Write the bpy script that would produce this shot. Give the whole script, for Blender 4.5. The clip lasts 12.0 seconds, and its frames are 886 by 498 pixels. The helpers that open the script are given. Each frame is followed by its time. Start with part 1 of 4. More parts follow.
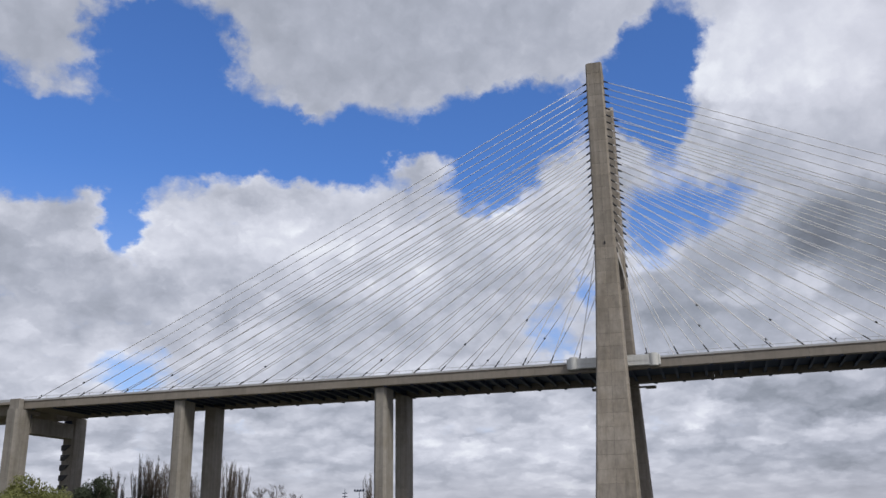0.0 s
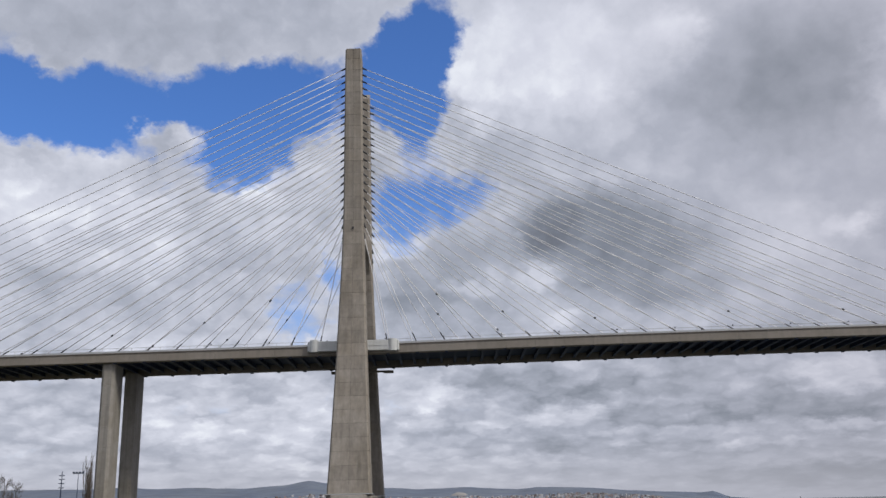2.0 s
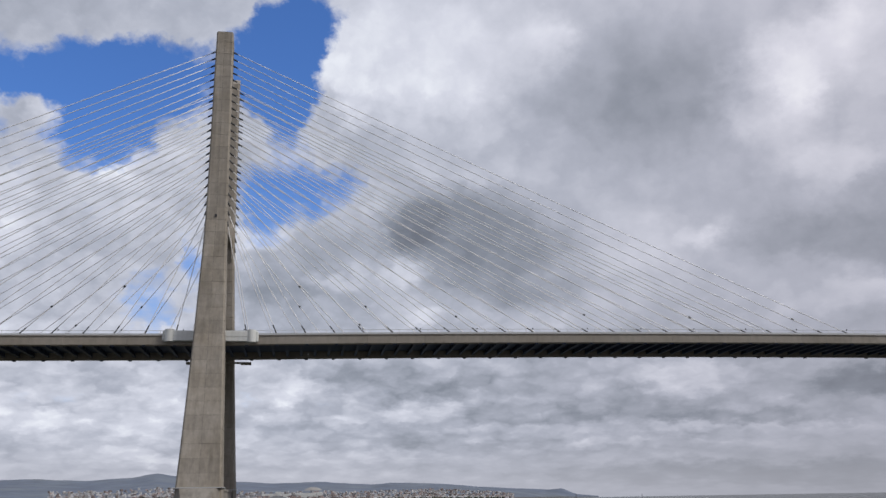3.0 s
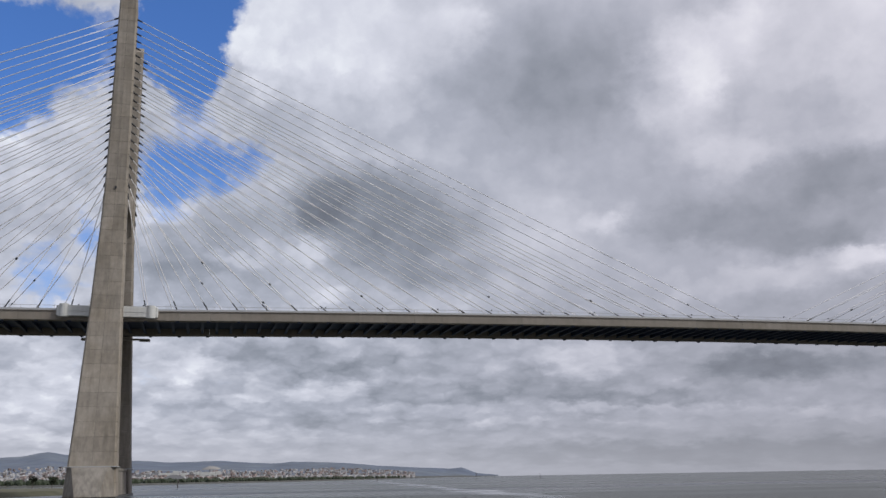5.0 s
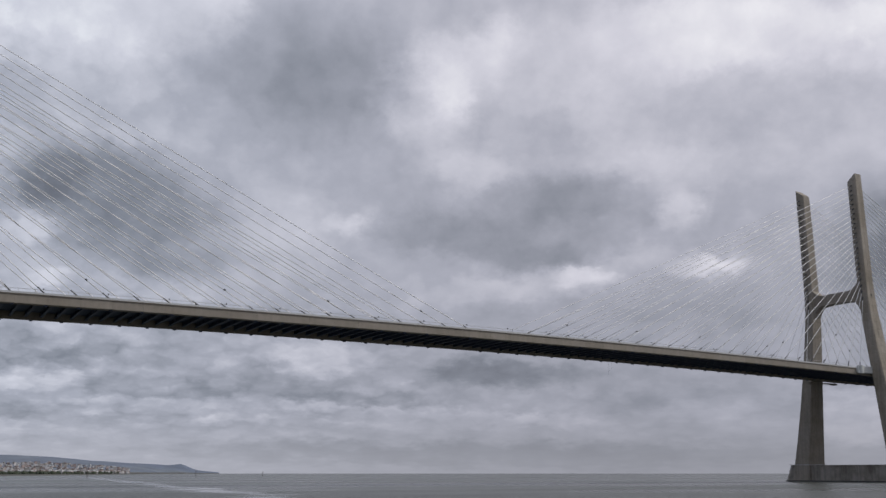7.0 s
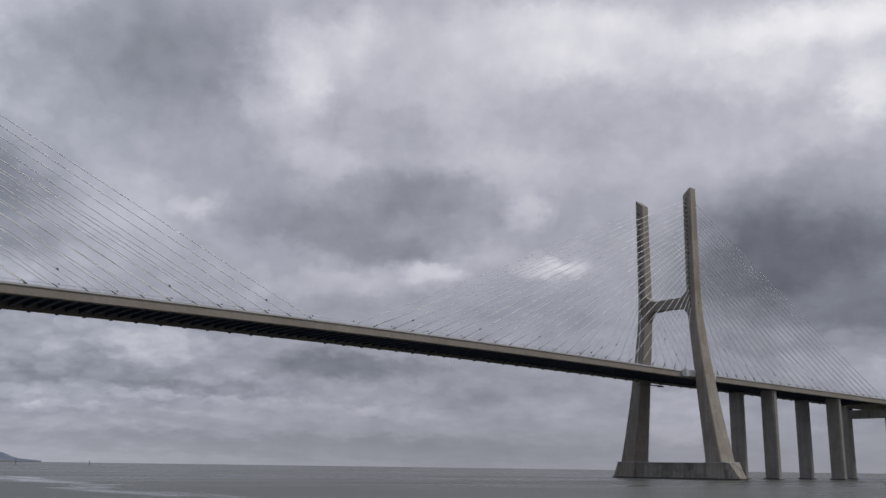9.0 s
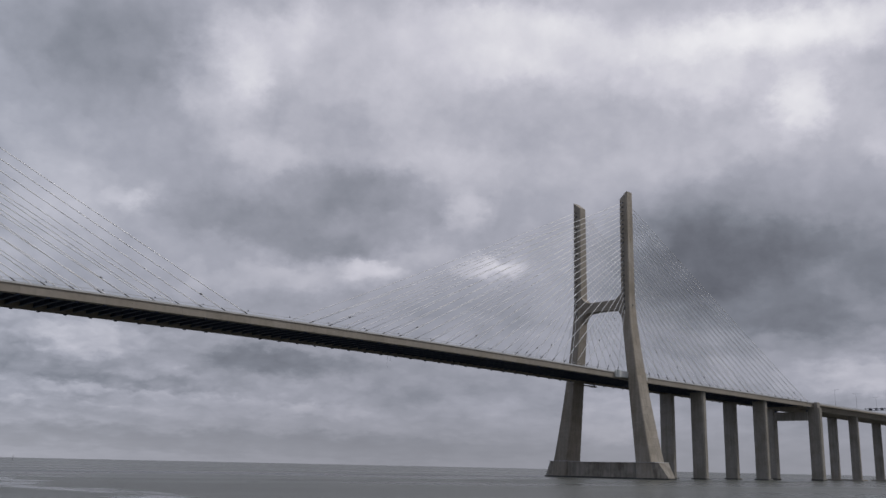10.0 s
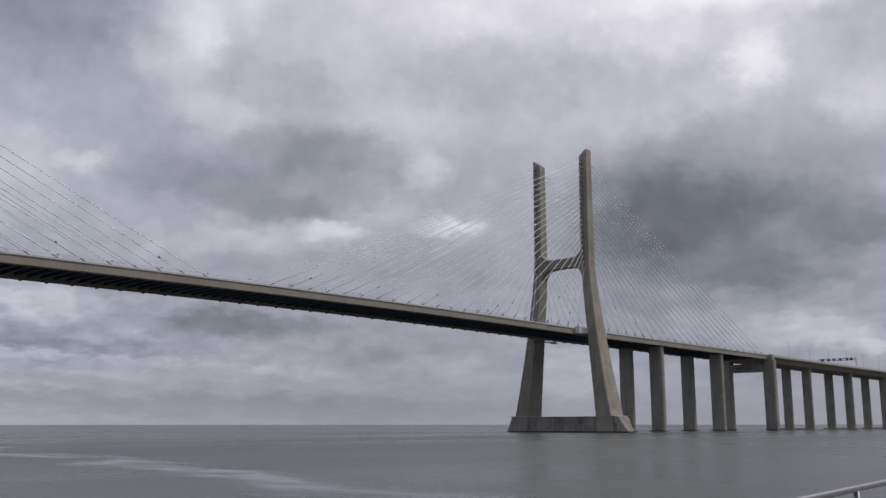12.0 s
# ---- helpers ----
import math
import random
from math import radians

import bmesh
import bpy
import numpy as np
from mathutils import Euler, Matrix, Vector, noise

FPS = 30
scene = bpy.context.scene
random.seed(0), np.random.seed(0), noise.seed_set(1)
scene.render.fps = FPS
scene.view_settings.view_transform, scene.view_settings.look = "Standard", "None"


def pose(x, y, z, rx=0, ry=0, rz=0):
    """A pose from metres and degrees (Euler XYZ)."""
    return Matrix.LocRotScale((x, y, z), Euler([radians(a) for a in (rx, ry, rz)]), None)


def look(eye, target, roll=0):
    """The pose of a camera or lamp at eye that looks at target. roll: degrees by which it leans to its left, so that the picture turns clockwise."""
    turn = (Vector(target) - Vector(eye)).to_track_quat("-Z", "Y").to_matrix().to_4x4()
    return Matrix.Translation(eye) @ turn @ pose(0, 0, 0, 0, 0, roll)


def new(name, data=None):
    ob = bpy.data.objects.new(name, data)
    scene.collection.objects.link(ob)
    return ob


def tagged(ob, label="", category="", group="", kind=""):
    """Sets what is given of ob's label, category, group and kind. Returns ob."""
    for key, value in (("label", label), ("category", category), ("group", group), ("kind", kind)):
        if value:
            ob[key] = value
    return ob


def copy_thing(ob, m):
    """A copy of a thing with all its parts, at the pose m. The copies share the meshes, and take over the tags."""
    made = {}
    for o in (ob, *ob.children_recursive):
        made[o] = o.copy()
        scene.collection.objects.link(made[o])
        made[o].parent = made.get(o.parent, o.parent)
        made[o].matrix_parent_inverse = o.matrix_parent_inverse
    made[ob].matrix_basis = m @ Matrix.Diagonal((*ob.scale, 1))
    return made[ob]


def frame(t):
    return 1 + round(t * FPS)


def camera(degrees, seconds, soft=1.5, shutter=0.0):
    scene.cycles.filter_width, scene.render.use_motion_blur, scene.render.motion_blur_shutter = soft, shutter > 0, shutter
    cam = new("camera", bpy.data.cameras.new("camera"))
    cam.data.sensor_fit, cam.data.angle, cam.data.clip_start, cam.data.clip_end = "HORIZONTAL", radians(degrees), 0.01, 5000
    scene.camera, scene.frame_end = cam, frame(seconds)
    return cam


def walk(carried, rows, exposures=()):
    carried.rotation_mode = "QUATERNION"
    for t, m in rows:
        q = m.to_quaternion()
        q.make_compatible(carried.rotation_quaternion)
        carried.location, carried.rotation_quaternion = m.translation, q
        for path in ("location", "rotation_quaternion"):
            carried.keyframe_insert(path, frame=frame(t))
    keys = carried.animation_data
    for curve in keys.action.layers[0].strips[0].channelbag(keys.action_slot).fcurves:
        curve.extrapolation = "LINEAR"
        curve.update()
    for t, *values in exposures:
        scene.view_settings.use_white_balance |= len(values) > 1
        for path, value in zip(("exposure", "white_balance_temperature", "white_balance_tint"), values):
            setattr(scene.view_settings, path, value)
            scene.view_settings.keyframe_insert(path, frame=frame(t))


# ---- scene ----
EYE = (26.10, -286.69, 4.32)
# seconds, yaw, pitch, roll: a hand-held pan from the spot, nearly still between 3.7 and 5.3 s
PAN = [
    (0.0, 16.16, 16.77, 0.70),
    (0.5, 12.86, 16.38, 0.94),
    (1.0, 9.22, 16.24, 1.20),
    (1.5, 5.03, 15.95, 1.54),
    (2.0, 0.33, 15.43, 1.38),
    (2.5, -4.13, 15.05, 1.04),
    (3.0, -8.34, 14.99, 0.89),
    (3.5, -12.64, 14.47, 0.67),
    (3.7, -13.40, 14.15, 0.96),
    (5.3, -14.79, 13.57, 0.90),
    (5.5, -16.69, 13.41, 1.01),
    (6.0, -22.05, 13.48, 0.96),
    (6.5, -26.81, 13.62, 0.50),
    (7.0, -30.65, 13.49, -0.00),
    (7.2, -31.98, 13.38, -0.03),
    (8.8, -39.39, 13.07, -0.61),
    (9.0, -40.28, 13.14, -0.78),
    (9.5, -42.53, 13.25, -1.29),
    (10.0, -44.24, 13.09, -1.20),
    (10.5, -45.26, 12.75, -0.98),
    (11.0, -45.73, 11.86, -0.66),
    (11.5, -46.13, 10.78, -0.08),
    (12.0, -46.46, 10.62, 0.03),
]
cam = camera(50.82, 12.0)
walk(cam, [(t, pose(*EYE, 90 + pitch, roll, yaw)) for t, yaw, pitch, roll in PAN],
     exposures=[(0.0, 0.0), (5.5, -0.02), (7.0, -0.12), (9.0, -0.25), (10.5, -0.25), (12.0, -0.15)])

# ---- world and sun ----
SUN_AZ, SUN_EL = radians(120), radians(42)
world = bpy.data.worlds.new("world")
scene.world = world
world.use_nodes = True
wn, wl = world.node_tree.nodes, world.node_tree.links
wn.clear()


def wnode(kind, **props):
    n = wn.new(kind)
    for key, value in props.items():
        setattr(n, key, value)
    return n


def wput(socket, value):
    if isinstance(value, bpy.types.NodeSocket):
        wl.new(value, socket)
    else:
        socket.default_value = value


def wmath(op, a, b=0.0, c=0.0, clamp=False):
    n = wnode("ShaderNodeMath", operation=op, use_clamp=clamp)
    for s, v in zip(n.inputs, (a, b, c)):
        wput(s, v)
    return n.outputs[0]


def wvec(op, a, b=(0, 0, 0), out=0):
    n = wnode("ShaderNodeVectorMath", operation=op)
    wput(n.inputs[0], a)
    wput(n.inputs[1], b)
    return n.outputs[out]


def wramp(value, lo, hi, to_lo=0.0, to_hi=1.0):
    n = wnode("ShaderNodeMapRange", interpolation_type="SMOOTHSTEP")
    for s, v in zip(n.inputs, (value, lo, hi, to_lo, to_hi)):
        wput(s, v)
    return n.outputs[0]


def wnoise(vector, scale, detail, rough=0.55, distortion=0.0):
    n = wnode("ShaderNodeTexNoise", noise_dimensions="3D")
    wput(n.inputs["Vector"], vector)
    n.inputs["Scale"].default_value = scale
    n.inputs["Detail"].default_value = detail
    n.inputs["Roughness"].default_value = rough
    n.inputs["Distortion"].default_value = distortion
    return n


def wmix(fac, a, b):
    n = wnode("ShaderNodeMix", data_type="RGBA")
    wput(n.inputs[0], fac)
    wput(n.inputs[6], a)
    wput(n.inputs[7], b)
    return n.outputs[2]


direction = wnode("ShaderNodeTexCoord").outputs["Generated"]
sep = wnode("ShaderNodeSeparateXYZ")
wput(sep.inputs[0], direction)
azimuth = wmath("MULTIPLY", wmath("ARCTAN2", sep.outputs[0], sep.outputs[1]), 57.2958)
elevation = wmath("MULTIPLY", wmath("ARCSINE", sep.outputs[2]), 57.2958)
comb = wnode("ShaderNodeCombineXYZ")
wput(comb.inputs[0], azimuth)
wput(comb.inputs[1], elevation)
plain = comb.outputs[0]          # degrees right of the bridge's normal, degrees up
# low clouds are seen from the side and lie in flat banks
comb2 = wnode("ShaderNodeCombineXYZ")
wput(comb2.inputs[0], azimuth)
wput(comb2.inputs[1], wmath("MULTIPLY_ADD", wmath("LOGARITHM", wmath("ADD", wmath("MAXIMUM", elevation, 0.0), 2.0), 2.71828), 7.0, elevation))
banked = comb2.outputs[0]
warp1 = wvec("SUBTRACT", wnoise(banked, 0.16, 3).outputs["Color"], (0.5, 0.5, 0.5))
warp2 = wvec("SUBTRACT", wnoise(banked, 0.75, 4, 0.6).outputs["Color"], (0.5, 0.5, 0.5))
bent = wvec("ADD", plain, wvec("ADD", wvec("MULTIPLY", warp1, (3.0, 1.8, 0)), wvec("MULTIPLY", warp2, (2.6, 1.7, 0))))


def cloud_field(blobs, start):
    """Sum of soft round masses: azimuth, elevation, half width, half height, amount."""
    total = start
    for a, e, ra, re, amount in blobs:
        d = wvec("LENGTH", wvec("MULTIPLY", wvec("SUBTRACT", bent, (a, e, 0)), (1 / ra, 1 / re, 0)), out=1)
        total = wmath("ADD", total, wramp(d, 1.45, 0.15, 0.0, amount))
    return total


puff = wnoise(banked, 0.22, 9, 0.56).outputs["Fac"]
fine = wnoise(banked, 0.55, 7, 0.54).outputs["Fac"]
cells = wnode("ShaderNodeTexVoronoi", feature="SMOOTH_F1")
wput(cells.inputs["Vector"], wvec("ADD", banked, wvec("MULTIPLY", warp2, (2.2, 2.2, 0))))
for key, value in (("Scale", 0.34), ("Detail", 3.0), ("Roughness", 0.55), ("Smoothness", 0.6)):
    cells.inputs[key].default_value = value
small_cells = wnode("ShaderNodeTexVoronoi", feature="SMOOTH_F1")
wput(small_cells.inputs["Vector"], wvec("ADD", wvec("MULTIPLY", banked, (0.8, 1.0, 1.0)), wvec("MULTIPLY", warp2, (1.6, 1.6, 0))))
for key, value in (("Scale", 0.62), ("Detail", 2.0), ("Roughness", 0.5), ("Smoothness", 0.35)):
    small_cells.inputs[key].default_value = value
heaps = wmath("SUBTRACT", 0.84, small_cells.outputs["Distance"])   # low far heaps
billow = wmath("SUBTRACT", 0.62, cells.outputs["Distance"])   # rounded heads of the heaps
GAPS = [(-32.5, 23.0, 9.5, 3.7, -1.3), (-22.0, 22.8, 6.4, 2.6, -1.2), (-11.5, 24.3, 6.5, 3.0, -1.2), (-2.0, 27.2, 3.9, 4.0, -1.3),
        (-1.7, 24.2, 1.9, 2.1, -1.0), (-12.7, 20.5, 2.6, 1.9, -1.0), (-0.5, 18.4, 4.4, 1.9, -0.72), (3.1, 16.0, 2.2, 1.0, -0.2),
        (-35.6, 17.8, 1.5, 2.6, -0.95), (-40.6, 21.2, 5.6, 2.6, -1.0), (-34.3, 28.2, 5.1, 3.0, -1.2), (-2.9, 16.6, 1.5, 2.1, -0.5),
        (-1.1, 21.1, 1.9, 1.4, -0.45)]
GAPS_AND_FILLS = [(-34.8, 9.0, 3.2, 1.1, -0.55), (-9.5, 11.5, 2.1, 2.3, -0.5), (-6.9, 14.4, 0.9, 2.1, -0.5), (-50.6, 22.9, 11.3, 5.6, -1.1),
        (-15.1, 31.2, 11.8, 4.4, 1.25), (-8.1, 30.8, 5.3, 2.4, 0.8), (-43.3, 27.5, 4.7, 2.3, 0.45), (-24.3, 24.4, 1.4, 2.6, 0.55),
        (-39.4, 24.6, 4.2, 1.0, 0.35), (-17.7, 21.7, 1.9, 1.2, 0.75), (-28.1, 20.0, 4.8, 1.4, 0.55), (4.2, 25.1, 3.8, 3.1, 0.5),
        (-27.4, 6.2, 2.1, 0.7, -0.35), (-34.8, 10.3, 2.1, 0.7, -0.3), (6.4, 16.6, 3.0, 2.4, 0.7)]
# cloud masses from large to small: azimuth, elevation, half width, half height, tone
HEAPS_WEST = [
    (-22.9, 29.7, 16.8, 4.5, 0.66), (-42.1, 27.5, 5.1, 2.8, 0.67), (-40.0, 15.4, 4.7, 3.8, 0.75), (-39.2, 10.7, 4.2, 3.1, 0.82),
    (-22.5, 14.0, 15.4, 5.2, 0.78), (-32.0, 17.0, 5.1, 2.4, 0.89), (-26.2, 18.0, 5.8, 2.8, 0.89), (-19.0, 16.8, 7.3, 3.5, 0.88),
    (-17.2, 21.0, 2.6, 1.4, 0.80), (-9.5, 19.0, 4.0, 2.4, 0.87), (-32.7, 12.3, 5.3, 1.7, 0.74), (-21.8, 11.6, 8.9, 1.7, 0.73),
    (-27.6, 11.0, 4.2, 1.2, 0.84), (-12.6, 12.6, 4.3, 2.4, 0.77), (-17.2, 9.4, 3.5, 0.9, 0.83), (-40.3, 7.8, 2.8, 1.4, 0.78)]
LOW_WEST = [
    (-26.4, 5.5, 3.1, 1.7, 0.73), (-24.4, 6.7, 4.2, 0.9, 0.67), (-13.8, 6.5, 4.2, 1.2, 0.74), (-15.6, 4.8, 3.1, 0.5, 0.85),
    (-8.8, 4.4, 3.1, 0.8, 0.82), (-9.4, 6.0, 2.1, 0.5, 0.84), (-36.4, 4.5, 2.1, 0.7, 0.84), (-38.3, 5.4, 3.1, 0.8, 0.67), (-34.1, 5.4, 2.1, 1.0, 0.71),
    (-8.9, 2.7, 3.5, 0.4, 0.83), (-19.0, 2.9, 5.2, 0.5, 0.73)]
HEAPS_MID = [
    (5.0, 26.0, 5.0, 3.8, 0.89), (10.0, 26.3, 5.0, 3.5, 0.82), (7.7, 21.3, 4.5, 2.8, 0.75), (-3.7, 15.3, 1.4, 0.7, 0.89), (0.1, 12.0, 4.3, 2.1, 0.69),
    (-0.7, 6.7, 2.8, 0.8, 0.84), (4.3, 7.1, 5.9, 1.1, 0.65), (6.5, 5.1, 4.2, 0.6, 0.78), (2.5, 3.9, 5.2, 0.6, 0.66)]
BANKS_MID = [
    (9.0, 25.2, 5.4, 3.5, 0.84), (2.2, 25.7, 1.5, 1.0, 0.89), (15.8, 27.1, 1.9, 1.7, 0.89), (21.7, 24.1, 9.9, 4.5, 0.68), (18.9, 20.4, 6.7, 2.8, 0.68),
    (29.2, 22.6, 3.0, 2.8, 0.85), (20.8, 15.5, 7.2, 2.1, 0.74), (11.4, 15.2, 5.8, 3.1, 0.50), (7.9, 16.7, 2.9, 2.1, 0.50),
    (14.1, 12.1, 3.2, 1.0, 0.56), (-0.7, 11.7, 3.9, 2.8, 0.66), (-3.6, 15.6, 1.1, 0.5, 0.89), (1.4, 13.0, 1.8, 0.6, 0.81), (6.0, 13.3, 1.4, 0.8, 0.84),
    (7.4, 10.9, 1.4, 0.5, 0.86)]
LOW_MID = [
    (-0.7, 6.5, 2.1, 0.6, 0.83), (6.5, 6.9, 4.2, 0.6, 0.64), (16.6, 5.1, 7.0, 0.7, 0.67), (21.6, 7.0, 4.2, 0.6, 0.79), (-8.1, 5.1, 2.4, 0.8, 0.82),
    (-7.7, 2.4, 2.1, 0.3, 0.83), (11.5, 3.9, 10.4, 0.5, 0.72), (19.7, 2.9, 7.0, 0.3, 0.77), (1.3, 2.7, 5.2, 0.5, 0.73), (24.1, 1.3, 6.9, 0.7, 0.66)]
BANKS_EAST = [
    (30.9, 23.9, 3.4, 2.4, 0.88), (34.6, 25.4, 2.3, 1.7, 0.89), (38.9, 21.5, 5.6, 3.5, 0.73), (27.9, 21.5, 1.9, 1.2, 0.81),
    (33.6, 18.3, 5.5, 1.6, 0.78), (37.5, 14.6, 6.5, 2.1, 0.64), (29.9, 14.6, 5.4, 1.6, 0.64), (24.7, 14.9, 1.4, 0.8, 0.80),
    (39.1, 11.6, 2.3, 1.1, 0.78), (34.6, 10.9, 3.5, 0.9, 0.77), (29.6, 10.4, 4.2, 1.2, 0.73), (42.4, 14.0, 2.1, 2.1, 0.77)]
LOW_EAST = [
    (7.0, 6.6, 5.2, 0.8, 0.61), (22.6, 6.9, 3.8, 0.6, 0.80), (15.6, 4.8, 5.9, 0.6, 0.64), (30.8, 4.4, 8.7, 0.7, 0.66), (20.7, 3.8, 7.0, 0.3, 0.75),
    (29.0, 2.5, 8.7, 0.5, 0.69), (7.1, 3.3, 7.0, 0.5, 0.66), (-0.9, 2.3, 4.2, 0.3, 0.76), (33.7, 0.8, 8.7, 0.6, 0.64)]
VEIL = [
    (40.5, 24.8, 7.7, 3.5, 0.77), (49.4, 25.3, 5.8, 2.1, 0.84), (48.4, 20.9, 5.6, 2.1, 0.68), (36.7, 20.0, 3.0, 1.7, 0.68),
    (43.8, 17.9, 4.4, 1.7, 0.76), (41.9, 14.6, 4.3, 1.4, 0.61), (45.3, 15.5, 1.6, 1.4, 0.78), (39.3, 11.7, 1.8, 0.6, 0.84),
    (46.8, 12.3, 2.7, 0.7, 0.78), (52.2, 11.3, 4.2, 2.1, 0.68), (33.6, 5.6, 4.5, 0.8, 0.62), (34.6, 3.2, 5.9, 0.4, 0.74), (44.6, 3.8, 7.0, 0.9, 0.68),
    (54.4, 2.9, 2.1, 1.4, 0.83)]
VEIL_DARK = [
    (22.7, 23.6, 6.4, 4.2, 0.555), (26.7, 17.2, 5.5, 1.7, 0.66), (38.4, 16.3, 5.1, 1.9, 0.555), (32.1, 14.4, 4.3, 1.4, 0.565), (36.4, 13.1, 3.9, 0.9, 0.565)]
GLOOM = [
    (46.3, 26.3, 5.8, 1.7, 0.81), (53.5, 20.7, 6.3, 2.4, 0.63), (55.4, 24.6, 5.7, 2.1, 0.75), (64.0, 25.0, 7.7, 1.7, 0.87),
    (66.0, 21.3, 1.9, 2.4, 0.81), (60.6, 22.6, 3.4, 1.6, 0.77), (47.4, 12.3, 1.4, 0.5, 0.86), (62.6, 13.3, 7.8, 3.1, 0.42),
    (59.0, 10.8, 5.3, 2.1, 0.43), (64.5, 8.9, 5.3, 1.6, 0.51), (64.1, 16.4, 5.4, 1.4, 0.54), (59.8, 7.0, 4.2, 0.7, 0.60), (65.2, 5.1, 2.8, 0.8, 0.70),
    (54.1, 3.2, 2.1, 1.2, 0.72)]
LOW_GLOOM = [
    (21.8, 7.8, 3.5, 0.8, 0.75), (23.5, 6.3, 2.1, 0.7, 0.80), (34.3, 5.8, 5.2, 0.8, 0.54), (32.1, 3.4, 5.2, 0.4, 0.73), (26.2, 4.4, 5.2, 0.4, 0.60),
    (43.0, 4.3, 5.6, 0.7, 0.64), (32.9, 1.1, 17.4, 0.8, 0.53)]
EAST_END = [
    (67.7, 16.1, 5.4, 2.8, 0.62), (70.4, 11.0, 2.8, 1.7, 0.52), (68.5, 5.5, 3.5, 0.9, 0.78), (71.2, 6.8, 1.7, 1.0, 0.67), (71.1, 4.6, 1.4, 0.6, 0.81),
    (72.4, 21.4, 2.2, 2.4, 0.62), (72.1, 17.8, 2.2, 1.7, 0.74)]
cover = cloud_field(GAPS_AND_FILLS, cloud_field(GAPS, 1.02))
cover = wmath("ADD", cover, wmath("MULTIPLY", wmath("SUBTRACT", puff, 0.5), 0.9))
cover = wmath("ADD", cover, wmath("MULTIPLY", wmath("SUBTRACT", fine, 0.5), 0.55))
cover = wmath("ADD", cover, wmath("MULTIPLY", billow, 0.36))
cover = wmath("ADD", cover, wramp(azimuth, 6.0, 16.0, 0.0, 0.9))
alpha = wramp(cover, 0.18, 0.74)
thick = wramp(cover, 0.5, 1.15)
soft_puff = wnoise(banked, 0.20, 4, 0.5).outputs["Fac"]
soft_fine = wnoise(plain, 0.5, 5, 0.5).outputs["Fac"]
shade = wramp(azimuth, 0.0, 45.0, 0.74, 0.66)
for masses in (HEAPS_WEST, LOW_WEST, HEAPS_MID, BANKS_MID, LOW_MID, BANKS_EAST, LOW_EAST, VEIL, VEIL_DARK, GLOOM, LOW_GLOOM, EAST_END):
    for a, e, ra, re, tone in masses:
        scaled_place = wnode("ShaderNodeVectorMath", operation="MULTIPLY_ADD")
        wput(scaled_place.inputs[0], bent)
        wput(scaled_place.inputs[1], (1 / ra, 1 / re, 0))
        wput(scaled_place.inputs[2], (-a / ra, -e / re, 0))
        d = wvec("LENGTH", scaled_place.outputs[0], out=1)
        blend = wnode("ShaderNodeMix", data_type="FLOAT")
        wput(blend.inputs[0], wramp(d, 1.5, 0.25, 0.0, 0.92))
        wput(blend.inputs[2], shade)
        wput(blend.inputs[3], tone)
        shade = blend.outputs[0]
shade = wmath("ADD", shade, wmath("MULTIPLY_ADD", wramp(elevation, 8.0, 15.0, 0.065, 0.0), wramp(azimuth, -8.0, 26.0, 1.0, -0.6), 0.06))
shade = wmath("ADD", shade, wmath("MULTIPLY", wramp(azimuth, 36.0, 56.0, 0.0, 0.09), wramp(elevation, 14.0, 19.0)))
shade = wmath("ADD", shade, wmath("MULTIPLY", wmath("SUBTRACT", soft_puff, 0.5), -0.10))
shade = wmath("ADD", shade, wmath("MULTIPLY", wmath("SUBTRACT", soft_fine, 0.5), 0.10))
shade = wmath("ADD", shade, wmath("MULTIPLY", wmath("SUBTRACT", billow, 0.25), wmath("MULTIPLY", wramp(azimuth, -4.0, 20.0, 0.19, 0.045), wmath("MULTIPLY", wramp(elevation, 22.0, 28.0, 1.0, 0.4), wramp(elevation, 6.0, 13.0, 0.35, 1.0)))))
low_banks = wmath("MULTIPLY", wmath("SUBTRACT", heaps, 0.36), wmath("MULTIPLY", wramp(elevation, 7.0, 13.0, 0.17, 0.0), wramp(azimuth, 8.0, 40.0, 1.0, 0.35)))
shade = wmath("ADD", shade, low_banks)
# thin sunlit rims round the masses
shade = wmath("ADD", shade, wmath("MULTIPLY", wramp(thick, 0.0, 0.8, 0.06, 0.0), wramp(elevation, 22.0, 27.0, 1.0, 0.2)))
grey = wnode("ShaderNodeValToRGB")
ramp = grey.color_ramp
ramp.elements[0].position, ramp.elements[0].color = 0.0, (0.0, 0.0, 0.0, 1)
ramp.elements[1].position, ramp.elements[1].color = 1.0, (1.0, 1.0, 1.0, 1)
for position, colour in ((0.4, (0.124, 0.133, 0.156, 1)), (0.55, (0.248, 0.266, 0.305, 1)), (0.7, (0.435, 0.448, 0.505, 1)), (0.85, (0.69, 0.69, 0.745, 1))):
    ramp.elements.new(position).color = colour
wput(grey.inputs[0], shade)
sky = wnode("ShaderNodeTexSky", sky_type="NISHITA", sun_disc=False, sun_elevation=SUN_EL, sun_rotation=SUN_AZ, ozone_density=2.0, dust_density=0.3)
blue = wvec("MULTIPLY", sky.outputs[0], (0.062, 0.094, 0.15))
clear = wmix(wramp(elevation, 2.0, 22.0, 0.55, 0.0), blue, (0.50, 0.57, 0.70, 1))
tinted = wvec("MULTIPLY", grey.outputs[0], wmix(wramp(azimuth, 0.0, 40.0), (0.962, 0.998, 1.055, 1), (1.002, 0.995, 1.035, 1)))
whole = wmix(alpha, clear, tinted)
